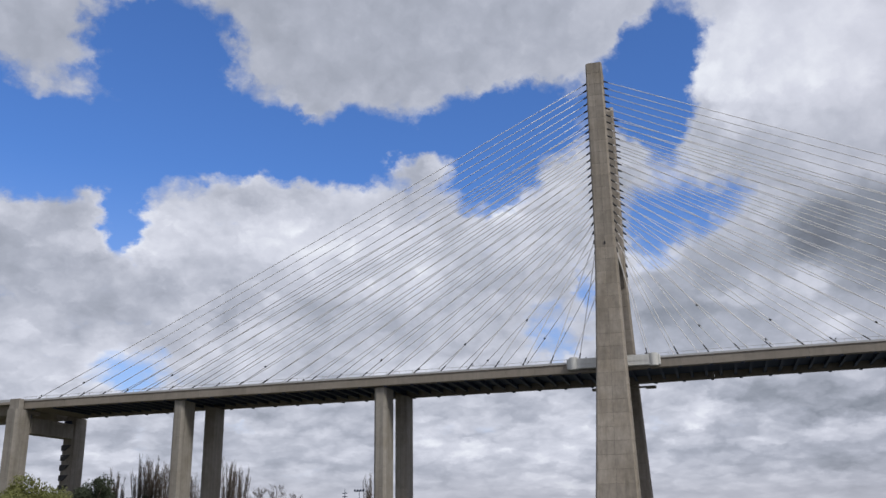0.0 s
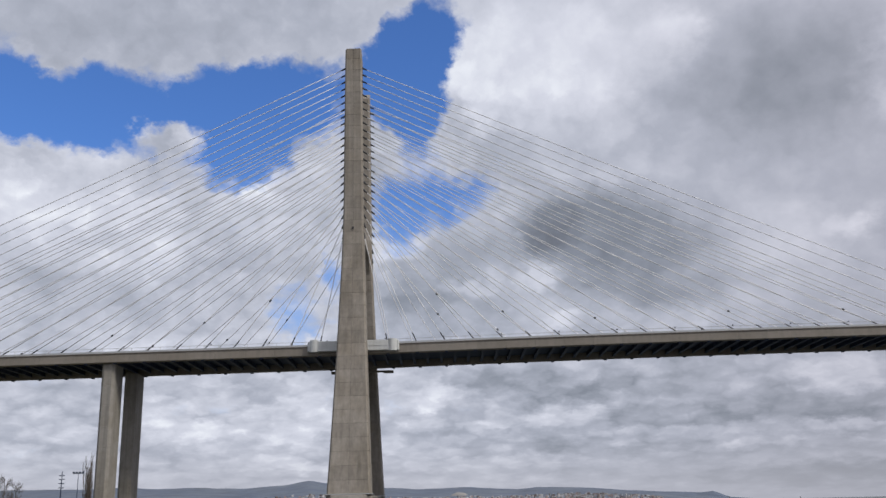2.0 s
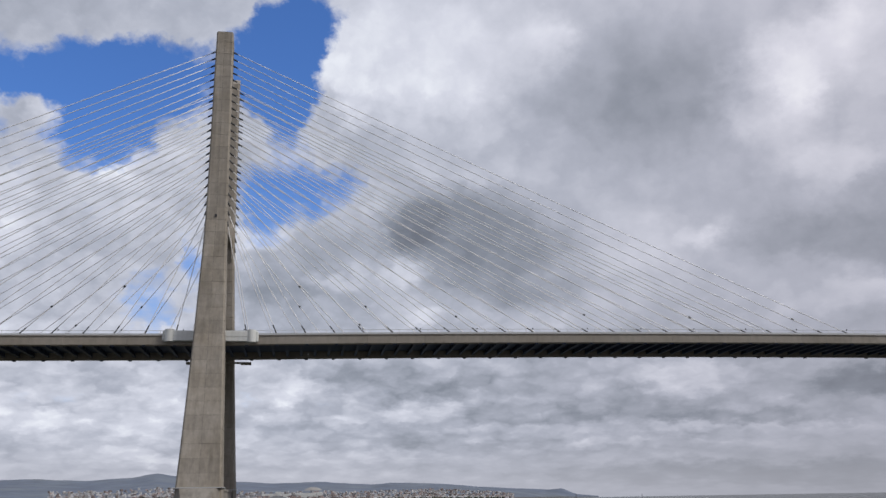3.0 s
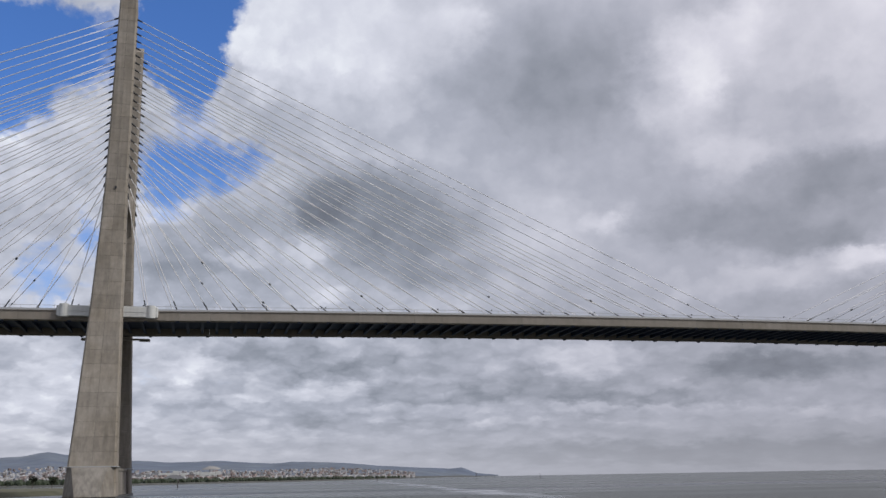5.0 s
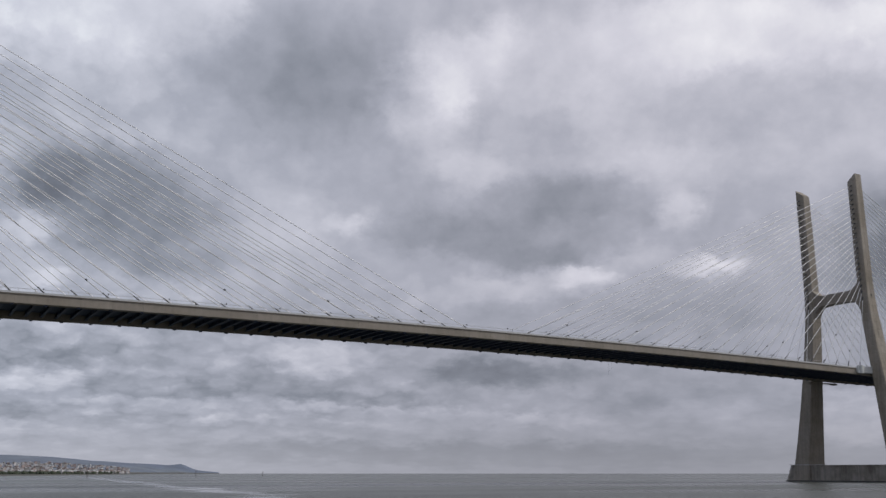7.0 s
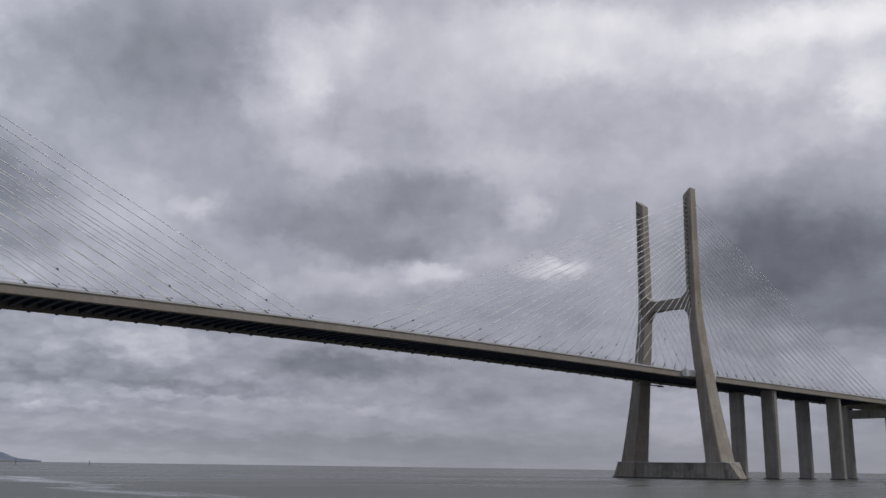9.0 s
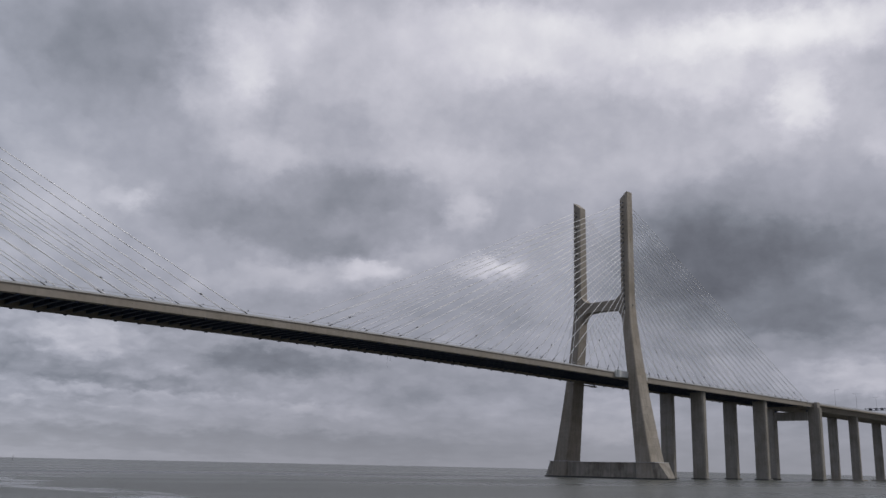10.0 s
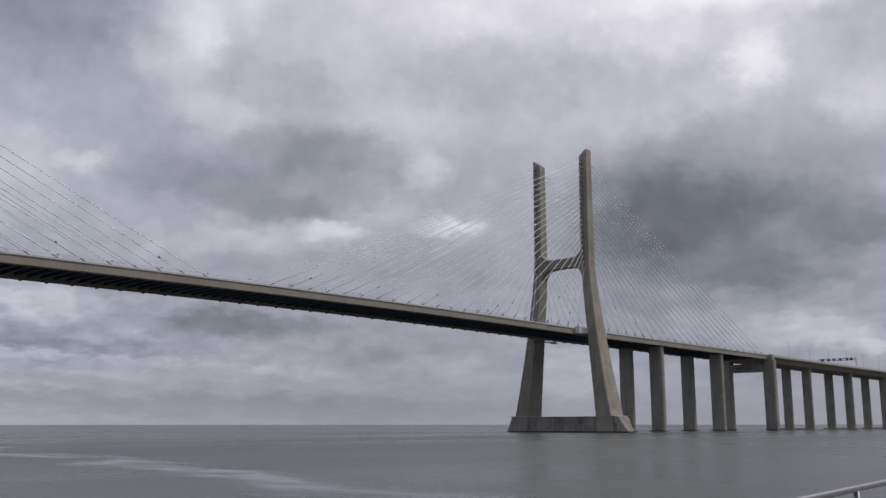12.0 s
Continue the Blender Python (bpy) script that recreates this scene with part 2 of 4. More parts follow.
distance_tone = wmix(wramp(azimuth, 5.0, 45.0), (0.47, 0.48, 0.545, 1), (0.335, 0.34, 0.385, 1))
haze = wmix(wramp(elevation, 0.0, 4.5, 0.75, 0.0), whole, distance_tone)
background = wnode("ShaderNodeBackground")
wput(background.inputs[0], haze)
background.inputs[1].default_value = 1.0
wput(wnode("ShaderNodeOutputWorld").inputs[0], background.outputs[0])

sun = new("sun", bpy.data.lights.new("sun", "SUN"))
sun.data.energy, sun.data.angle, sun.data.color = 2.3, radians(12), (1.0, 0.95, 0.87)
sun.matrix_world = look((0, 0, 0), (-math.sin(SUN_AZ) * math.cos(SUN_EL), -math.cos(SUN_AZ) * math.cos(SUN_EL), -math.sin(SUN_EL)))


# ---- materials ----
def material(name, colour, rough=0.8, metal=0.0, grain=0.0, grain_scale=2.0, stain=0.0, stain_scale=0.1, streak=0.0, vary=0.0, bump=0.0, tint=(0.6, 0.55, 0.45)):
    m = bpy.data.materials.new(name)
    m.use_nodes = True
    nodes, links = m.node_tree.nodes, m.node_tree.links
    b = nodes["Principled BSDF"]
    b.inputs["Roughness"].default_value, b.inputs["Metallic"].default_value = rough, metal
    place = nodes.new("ShaderNodeNewGeometry").outputs["Position"]

    def noise_at(scale, detail, stretch=(1, 1, 1)):
        mp = nodes.new("ShaderNodeMapping")
        mp.inputs["Scale"].default_value = stretch
        links.new(place, mp.inputs["Vector"])
        n = nodes.new("ShaderNodeTexNoise")
        n.inputs["Scale"].default_value, n.inputs["Detail"].default_value, n.inputs["Roughness"].default_value = scale, detail, 0.6
        links.new(mp.outputs[0], n.inputs["Vector"])
        return n.outputs["Fac"]

    def scaled(fac, lo, hi, a, c):
        r = nodes.new("ShaderNodeMapRange")
        for s, v in zip(r.inputs, (fac, lo, hi, a, c)):
            if isinstance(v, bpy.types.NodeSocket):
                links.new(v, s)
            else:
                s.default_value = v
        return r.outputs[0]

    def times(colour_socket, fac):
        v = nodes.new("ShaderNodeVectorMath")
        v.operation = "SCALE"
        links.new(colour_socket, v.inputs[0])
        links.new(fac, v.inputs["Scale"])
        return v.outputs[0]

    rgb = nodes.new("ShaderNodeRGB")
    rgb.outputs[0].default_value = (*colour, 1)
    out = rgb.outputs[0]
    if stain:
        mx = nodes.new("ShaderNodeMix")
        mx.data_type = "RGBA"
        links.new(scaled(noise_at(stain_scale, 5), 0.42, 0.72, 0.0, stain), mx.inputs[0])
        links.new(out, mx.inputs[6])
        mx.inputs[7].default_value = (colour[0] * tint[0], colour[1] * tint[1], colour[2] * tint[2], 1)
        out = mx.outputs[2]
    if streak:
        out = times(out, scaled(noise_at(1.0, 4, (0.9, 0.9, 0.035)), 0.4, 0.75, 1.0, 1.0 - streak))
    if grain:
        g = noise_at(grain_scale, 6)
        out = times(out, scaled(g, 0.25, 0.75, 1 - grain, 1 + grain))
        if bump:
            bm = nodes.new("ShaderNodeBump")
            bm.inputs["Strength"].default_value, bm.inputs["Distance"].default_value = bump, 0.05
            links.new(g, bm.inputs["Height"])
            links.new(bm.outputs[0], b.inputs["Normal"])
    if vary:
        out = times(out, scaled(nodes.new("ShaderNodeObjectInfo").outputs["Random"], 0.0, 1.0, 1 - vary, 1 + vary))
    links.new(out, b.inputs["Base Color"])
    return m


CONCRETE = material("tower_concrete", (0.295, 0.266, 0.23), 0.85, grain=0.14, grain_scale=0.9, stain=0.6, stain_scale=0.09, streak=0.3, vary=0.1, bump=0.3)
JOINT = material("joint_concrete", (0.16, 0.148, 0.128), 0.9, grain=0.1)
PIER = material("pier_concrete", (0.27, 0.254, 0.23), 0.85, grain=0.12, grain_scale=0.8, stain=0.6, stain_scale=0.12, streak=0.3, vary=0.08, bump=0.3)
GIRDER = material("girder_concrete", (0.245, 0.22, 0.19), 0.8, grain=0.1, grain_scale=0.7, stain=0.4, stain_scale=0.06, streak=0.12, vary=0.07, bump=0.2)
CAP = material("pile_cap_concrete", (0.27, 0.25, 0.222), 0.85, grain=0.12, grain_scale=0.6, stain=0.9, stain_scale=0.16, streak=0.45, bump=0.3, tint=(0.45, 0.4, 0.35))
TIDE = material("wet_algae_concrete", (0.035, 0.035, 0.03), 0.5, grain=0.2)
WHITE = material("white_painted_steel", (0.55, 0.56, 0.55), 0.5, grain=0.05, grain_scale=0.4, streak=0.15)
PARAPET = material("galvanised_parapet", (0.45, 0.46, 0.47), 0.5, 0.3, grain=0.06, vary=0.04)
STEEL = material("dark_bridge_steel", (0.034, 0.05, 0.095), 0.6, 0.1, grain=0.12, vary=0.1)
# slab colour holds the soffit's shade: darker and bluer than the girder concrete
SLAB = material("shaded_slab_concrete", (0.075, 0.096, 0.145), 0.9, grain=0.1)
ASPHALT = material("asphalt", (0.05, 0.05, 0.052), 0.9, grain=0.15, grain_scale=4)
SHEATH = material("stay_sheath", (0.74, 0.74, 0.75), 0.35, 0.0, vary=0.08)
TUBE = material("dark_anchor_tube", (0.035, 0.036, 0.04), 0.5, 0.3)
BARK = material("grey_bark", (0.115, 0.096, 0.082), 0.9, grain=0.25, grain_scale=3)
LEAF = material("leaf_green", (0.11, 0.12, 0.03), 0.7, grain=0.35, grain_scale=0.8)
PINE = material("dark_needles", (0.03, 0.042, 0.022), 0.8, grain=0.35, grain_scale=0.9)
GRASS = material("bank_grass", (0.085, 0.085, 0.05), 0.95, grain=0.25, grain_scale=0.3, stain=0.6, stain_scale=0.03, tint=(1.4, 1.1, 0.8))
PAVING = material("promenade_paving", (0.30, 0.28, 0.25), 0.85, grain=0.1, grain_scale=3)
RAIL = material("grey_rail_paint", (0.14, 0.145, 0.16), 0.4, 0.4, grain=0.08, grain_scale=8)
# scrub with the distance haze mixed into its colour as blue-grey
HILL = material("hazed_hill_scrub", (0.10, 0.124, 0.172), 1.0, grain=0.3, grain_scale=0.012, stain=0.9, stain_scale=0.005, tint=(1.5, 1.4, 1.15))
TOWN_WALLS = [material("town_wall_" + n, c, 0.9, vary=0.15) for n, c in
              (("white", (0.41, 0.41, 0.42)), ("cream", (0.29, 0.28, 0.27)), ("grey", (0.24, 0.245, 0.26)), ("pink", (0.30, 0.24, 0.225)))]
TOWN_ROOF = material("town_roof_tile", (0.17, 0.135, 0.125), 0.9, vary=0.2)
TOWN_GLASS = material("town_arched_roof", (0.16, 0.19, 0.23), 0.4)
QUAY = material("far_quay", (0.075, 0.076, 0.07), 0.95, grain=0.3, grain_scale=0.02)
BUOY = material("marker_paint", (0.06, 0.05, 0.05), 0.6)


def water_material():
    m = bpy.data.materials.new("river_water")
    m.use_nodes = True
    nodes, links = m.node_tree.nodes, m.node_tree.links
    b = nodes["Principled BSDF"]
    b.inputs["Base Color"].default_value = (0.066, 0.072, 0.066, 1)
    b.inputs["IOR"].default_value = 1.33
    place = nodes.new("ShaderNodeNewGeometry").outputs["Position"]

    def noise_of(scale, stretch, detail, turn=0.0):
        mp = nodes.new("ShaderNodeMapping")
        mp.inputs["Scale"].default_value = stretch
        mp.inputs["Rotation"].default_value = (0, 0, radians(turn))
        links.new(place, mp.inputs["Vector"])
        n = nodes.new("ShaderNodeTexNoise")
        n.inputs["Scale"].default_value, n.inputs["Detail"].default_value = scale, detail
        links.new(mp.outputs[0], n.inputs["Vector"])
        return n.outputs["Fac"]

    def calc(op, a, b=0.0):
        n = nodes.new("ShaderNodeMath")
        n.operation = op
        for s, v in zip(n.inputs, (a, b)):
            if isinstance(v, bpy.types.NodeSocket):
                links.new(v, s)
            else:
                s.default_value = v
        return n.outputs[0]

    def eased(value, lo, hi, to_lo, to_hi):
        r = nodes.new("ShaderNodeMapRange")
        r.interpolation_type = "SMOOTHSTEP"
        for s, v in zip(r.inputs, (0.0, lo, hi, to_lo, to_hi)):
            s.default_value = v
        links.new(value, r.inputs[0])
        return r.outputs[0]

    ripples = calc("ADD", noise_of(0.35, (0.5, 1.2, 1), 5), noise_of(1.6, (0.7, 1.1, 1), 5))
    # broad ruffled and calm stretches, and one long slick drifting down the channel
    broad = eased(noise_of(1.0, (0.006, 0.014, 1), 4, -30), 0.3, 0.7, 0.0, 1.0)
    xyz = nodes.new("ShaderNodeSeparateXYZ")
    links.new(place, xyz.inputs[0])
    off = calc("SUBTRACT", xyz.outputs[0], calc("ADD", calc("MULTIPLY", xyz.outputs[1], 0.142), 105.6))
    off = calc("ADD", off, calc("MULTIPLY", calc("SUBTRACT", noise_of(0.045, (1, 0.6, 1), 5), 0.5), 34.0))
    slick = calc("MULTIPLY", eased(calc("ABSOLUTE", off), 2.0, 7.0, 1.0, 0.0), eased(noise_of(0.12, (1, 0.5, 1), 4), 0.35, 0.55, 0.3, 1.0))
    links.new(calc("SUBTRACT", eased(broad, 0.0, 1.0, 0.34, 0.25), calc("MULTIPLY", slick, 0.2)), b.inputs["Roughness"])
    bump = nodes.new("ShaderNodeBump")
    bump.inputs["Distance"].default_value = 0.2
    links.new(calc("SUBTRACT", eased(broad, 0.0, 1.0, 0.75, 0.5), calc("MULTIPLY", slick, 0.55)), bump.inputs["Strength"])
    links.new(ripples, bump.inputs["Height"])
    links.new(bump.outputs[0], b.inputs["Normal"])
    return m


WATER = water_material()


# ---- mesh helpers ----
def mesh_from(name, verts, faces, mat):
    me = bpy.data.meshes.new(name)
    me.from_pydata(verts, [], faces)
    me.update()
    bm = bmesh.new()
    bm.from_mesh(me)
    bmesh.ops.recalc_face_normals(bm, faces=bm.faces)
    bm.to_mesh(me)
    bm.free()
    me.materials.append(mat)
    return me


def mesh_of(name, bm, mat, smooth=False):
    me = bpy.data.meshes.new(name)
    bmesh.ops.recalc_face_normals(bm, faces=bm.faces)
    bm.to_mesh(me)
    bm.free()
    if smooth:
        for f in me.polygons:
            f.use_smooth = True
    me.materials.append(mat)
    return me


def part(name, bm, mat, parent, label="", smooth=False, m=None):
    me = bm if isinstance(bm, bpy.types.Mesh) else mesh_of(name, bm, mat, smooth)
    ob = new(name, me)
    ob.parent = parent
    if m is not None:
        ob.matrix_basis = m
    return tagged(ob, label)


def thing(name, label, category, group="", kind="", at=(0, 0, 0)):
    ob = new(name)
    ob.location = at
    return tagged(ob, label, category, group, kind)


def box(bm, x0, x1, y0, y1, z0, z1, bevel=0.0):
    made = bmesh.ops.create_cube(bm, size=1.0)["verts"]
    bmesh.ops.transform(bm, matrix=Matrix.Translation(((x0 + x1) / 2, (y0 + y1) / 2, (z0 + z1) / 2)) @ Matrix.Diagonal((x1 - x0, y1 - y0, z1 - z0, 1)), verts=made)
    if bevel:
        edges = {e for v in made for e in v.link_edges}
        bmesh.ops.bevel(bm, geom=list(edges), offset=bevel, segments=1, affect="EDGES")
    return bm


def boxed(*a, **k):
    return box(bmesh.new(), *a, **k)


def tube(bm, a, b, r0, r1, sides=6, caps=True):
    a, b = Vector(a), Vector(b)
    q = (b - a).to_track_quat("Z", "Y")
    rings = []
    for p, r in ((a, r0), (b, r1)):
        rings.append([bm.verts.new(p + q @ Vector((r * math.cos(2 * math.pi * i / sides), r * math.sin(2 * math.pi * i / sides), 0))) for i in range(sides)])
    for i in range(sides):
        j = (i + 1) % sides
        bm.faces.new((rings[0][i], rings[0][j], rings[1][j], rings[1][i]))
    if caps:
        bm.faces.new(rings[0][::-1])
        bm.faces.new(rings[1])
    return bm


def loft(rings, caps=True):
    bm = bmesh.new()
    made = [[bm.verts.new(p) for p in ring] for ring in rings]
    for lo, hi in zip(made, made[1:]):
        n = len(lo)
        for i in range(n):
            bm.faces.new((lo[i], lo[(i + 1) % n], hi[(i + 1) % n], hi[i]))
    if caps:
        bm.faces.new(made[0][::-1])
        bm.faces.new(made[-1])
    return bm


# ---- the plan ----
SPAN = 420.0
TOWERS = (-0.6, SPAN)
STEP = 8.576                      # between stays along the deck
FIRST = 10.06
COUNT = 23
EDGE = 15.3                       # half width of the deck
PIERS = (72.2, 142.6, 205.5)      # from each tower, on the side spans
BANK_END = -204.4                 # portal pier on the bank


def deck_z(x):
    d = abs(x - SPAN / 2)
    return 52.5 - 4.64e-5 * d * d if d < 210 else 50.45 - 0.0085 * (d - 210)


# ---- water and land ----
bm = bmesh.new()
ring = [bm.verts.new((6000 * math.cos(2 * math.pi * i / 96), 6000 * math.sin(2 * math.pi * i / 96), 0)) for i in range(96)]
bm.faces.new(ring)
tagged(new("water", mesh_of("water", bm, WATER)), "grey rippled river water under a cloudy sky", "water", kind="structure")


def land(name, outline, z, mat, label, slope=6.0):
    n = len(outline)
    centre = Vector((sum(p[0] for p in outline) / n, sum(p[1] for p in outline) / n))
    low = [(*(Vector(p) + (Vector(p) - centre).normalized() * slope), -0.4) for p in outline]
    ob = new(name, mesh_of(name, loft([low, [(*p, z) for p in outline]]), mat))
    return tagged(ob, label, "ground", kind="structure")


land("ground", [(-900, -270), (-100, -270), (-80, -60), (-34, 40), (-22, 66), (-28, 140), (-40, 230), (-110, 320), (-320, 430), (-900, 520)], 1.6, GRASS,
     "low grassy river bank with bare patches")
promenade = new("promenade", mesh_of("promenade", boxed(-900, 700, -420, -283.4, -1.0, 2.72, bevel=0.05), PAVING))
tagged(promenade, "paved concrete river promenade with a quay edge", "pavement", kind="structure")

# ---- promenade railing ----
quay_turn = pose(33.4, -283.86, 0, 0, 0, 6.4) @ pose(-33.4, 283.86, 0)
promenade.matrix_basis = quay_turn
railing = thing("railing", "grey painted tubular steel railing along the quay", "railing")
railing.matrix_basis = quay_turn @ pose(0, -283.86, 2.72)
part("top_rail", tube(bmesh.new(), (-60, 0, 1.092), (160, 0, 1.092), 0.028, 0.028, 12), RAIL, railing, smooth=True)
part("lower_rail", tube(bmesh.new(), (-60, 0, 0.55), (160, 0, 0.55), 0.018, 0.018, 8), RAIL, railing, smooth=True)
post_mesh = mesh_of("post", tube(bmesh.new(), (0, 0, 0), (0, 0, 1.08), 0.026, 0.024, 10), RAIL, True)
for i in range(110):
    part("post", post_mesh, RAIL, railing, m=pose(33.92 - 90 + 2.0 * i, 0, 0))

# ---- towers ----
PROFILE = [(0.0, 31.4, 21.6, 6.35), (8.5, 29.6, 20.9, 5.85), (20, 27.2, 19.6, 5.35), (36, 24.2, 17.8, 4.75), (50, 21.9, 16.25, 4.2), (62, 20.1, 14.9, 3.85),
           (75, 18.4, 13.5, 3.4), (84, 17.7, 12.9, 3.15), (92, 17.45, 12.75, 3.0), (112, 17.4, 12.75, 2.85), (130, 17.4, 12.8, 2.7), (145.6, 17.4, 12.85, 2.55)]
LIFT = 3.83


def profile(z):
    zs = [p[0] for p in PROFILE]
    return [float(np.interp(z, zs, [p[k] for p in PROFILE])) for k in (1, 2, 3)]


def leg_ring(z, side, grow=0.0):
    yo, yi, hx = profile(z)
    yo, yi, hx, c = yo + grow, yi - grow, hx + grow, 0.42
    pts = [(-hx + c, yo), (-hx, yo - c), (-hx, yi + c), (-hx + c, yi), (hx - c, yi), (hx, yi + c), (hx, yo - c), (hx - c, yo)]
    return [(x, side * y, z) for x, y in pts]


def top_cut(x, y, z):
    """The heads of the legs slope down to the inside."""
    return 145.6 - 3.7 * min(max((17.4 - abs(y)) / 4.55, 0), 1) if z > 145 else z


def tower_leg(tower, side, panelled):
    zs = [0.3 + LIFT * i for i in range(38)] + [145.6]
    rings = []
    for i, z in enumerate(zs):
        rings.append(leg_ring(z, side, -0.04 if i not in (0, len(zs) - 1) else 0.0))
        if i < len(zs) - 1:
            rings[-1] = leg_ring(z + 0.07, side)
            rings.append(leg_ring(zs[i + 1] - 0.07 if i < len(zs) - 2 else zs[i + 1], side))
            if i < len(zs) - 2:
                rings.append(leg_ring(zs[i + 1], side, -0.12))
    rings = [[(x, y, top_cut(x, y, z)) for x, y, z in r] for r in rings]
    leg = part("leg", loft(rings), CONCRETE, tower)
    if not panelled:
        return leg
    backing = []
    for z in zs:
        yo, yi, hx = profile(z)
        backing.append([(-hx + 0.5, side * (yo + 0.02), z), (hx - 0.5, side * (yo + 0.02), z), (hx - 0.5, side * (yo - 0.3), z), (-hx + 0.5, side * (yo - 0.3), z)])
    backing[-1] = [(x, y, z - 0.1) for x, y, z in backing[-1]]
    part("joint_backing", loft(backing), JOINT, leg)
    for lo, hi in zip(zs, zs[1:]):
        for half in (-1, 1):
            rings = []
            for z in (lo + 0.035, hi - 0.035):
                yo, yi, hx = profile(z)
                a, c = half * 0.045, half * (hx - 0.44)
                rings.append([(a, side * (yo + 0.07), z), (c, side * (yo + 0.07), z), (c, side * (yo - 0.1), z), (a, side * (yo - 0.1), z)])
            part("panel", loft(rings), CONCRETE, leg)
    return leg


def tower_beam():
    """Cross beam between the legs with a curved soffit and curved haunches."""
    n, rings = 25, []
    for i in range(n):
        u = -1 + 2 * i / (n - 1)
        y = 12.95 * u
        top = 89.2 + 3.4 * max(0, abs(u) - 0.55) ** 2 / 0.2025
        low = 84.3 - 0.9 * u * u - 4.2 * max(0, abs(u) - 0.7) ** 2 / 0.09
        rings.append([(-2.5, y, low), (2.5, y, low), (2.5, y, top), (-2.5, y, top)])
    return loft(rings)


def cap_end(side):
    """End block of the base: a flat prow that narrows and leans out towards the water."""
    def ring(z, lx, ly, tip, flat):
        return [(x, side * y, z) for x, y in ((-lx, 21.0), (-lx, ly), (-flat, ly + tip), (flat, ly + tip), (lx, ly), (lx, 21.0))]
    return loft([ring(-1.0, 5.9, 33.0, 4.6, 2.7), ring(0.8, 5.9, 33.0, 4.3, 2.8), ring(7.9, 5.45, 31.6, 1.3, 4.4)])


def tide_ring(z):
    return [(-6.5, -33.4, z), (-2.9, -38.0, z), (2.9, -38.0, z), (6.5, -33.4, z), (6.5, 33.4, z), (2.9, 38.0, z), (-2.9, 38.0, z), (-6.5, 33.4, z)]


def collar(side):
    """White fairing on both sides of the leg where the deck passes it."""
    out = []
    for s in (-1, 1):
        bm = boxed(min(s * 3.4, s * 11.6), max(s * 3.4, s * 11.6), -0.9, 0.9, -1.55, 1.35, bevel=0.06)
        tube(bm, (s * 11.4, 0, -1.75), (s * 11.4, 0, 1.75), 1.35, 1.35, 20)
        box(bm, min(s * 11.4, s * 13.4), max(s * 11.4, s * 13.4), -0.2, 1.0, -1.6, 1.5, bevel=0.25)
        box(bm, min(s * 3.4, s * 10.6), max(s * 3.4, s * 10.6), -0.99, -0.92, -0.25, -0.10)
        out.append(bm)
    return out


for number, tx in enumerate(TOWERS):
    label = ("tall weathered concrete bridge tower standing at the bank", "tall weathered concrete bridge tower standing in the river")[number]
    tower = thing("bridge_tower", label, "bridge tower", "bridge towers", at=(tx, 0, 0))
    for side in (-1, 1):
        leg = tower_leg(tower, side, side < 0)
        zc = deck_z(tx) - 0.15
        for bm in collar(side):
            part("collar", bm, WHITE, leg, "white fairing where the deck passes", m=pose(0, side * 16.1, zc, 0, 0, 0 if side < 0 else 180))
        if side > 0:
            ledge = boxed(-9.2, 9.2, 13.0, 14.6, deck_z(tx) - 3.9, deck_z(tx) - 3.45, bevel=0.05)
            for s in (-1, 1):
                box(ledge, s * 8.4 - 1.6, s * 8.4 + 1.6, 12.8, 14.8, deck_z(tx) - 4.2, deck_z(tx) - 3.5, bevel=0.05)
            part("platform", ledge, GIRDER, leg, "small concrete ledge under the deck")
        part("ladder_hatch", boxed(-0.25, 0.25, side * 17.85 - 0.15, side * 17.85 + 0.15, 85.4, 86.2), TUBE, leg)
    part("cross_beam", tower_beam(), CONCRETE, tower)
    part("base_wall", loft([[(-x, -21.5, z), (x, -21.5, z), (x, 21.5, z), (-x, 21.5, z)] for z, x in ((-1.0, 5.3), (7.2, 4.9))]), CAP, tower, "stained concrete wall between the legs")
    part("base_coping", boxed(-5.15, 5.15, -21.4, 21.4, 7.2, 7.9, bevel=0.06), CAP, tower)
    for side in (-1, 1):
        part("pile_cap", cap_end(side), CAP, tower, "stained concrete pile cap")
    part("tide_band", loft([tide_ring(-1.0), tide_ring(0.7)]), TIDE, tower, "dark wet tide band")
    for side in (-1, 1):
        lo, hi = sorted((side * 20.5, side * 32.3))
        part("base_rail", boxed(-6.3, 6.3, lo, hi, 7.95, 8.15), PARAPET, tower)

# ---- bridge deck over the stayed spans ----
deck = thing("bridge_deck", "long concrete bridge deck on dark steel cross beams", "bridge deck")
X0, X1 = BANK_END + 1.2, TOWERS[1] + PIERS[2] - 1.2
stations = [X0 + (X1 - X0) * i / 194 for i in range(195)]


def strip(y0, y1, z0, z1, xs):
    return loft([[(x, y0, deck_z(x) + z0), (x, y1, deck_z(x) + z0), (x, y1, deck_z(x) + z1), (x, y0, deck_z(x) + z1)] for x in xs])


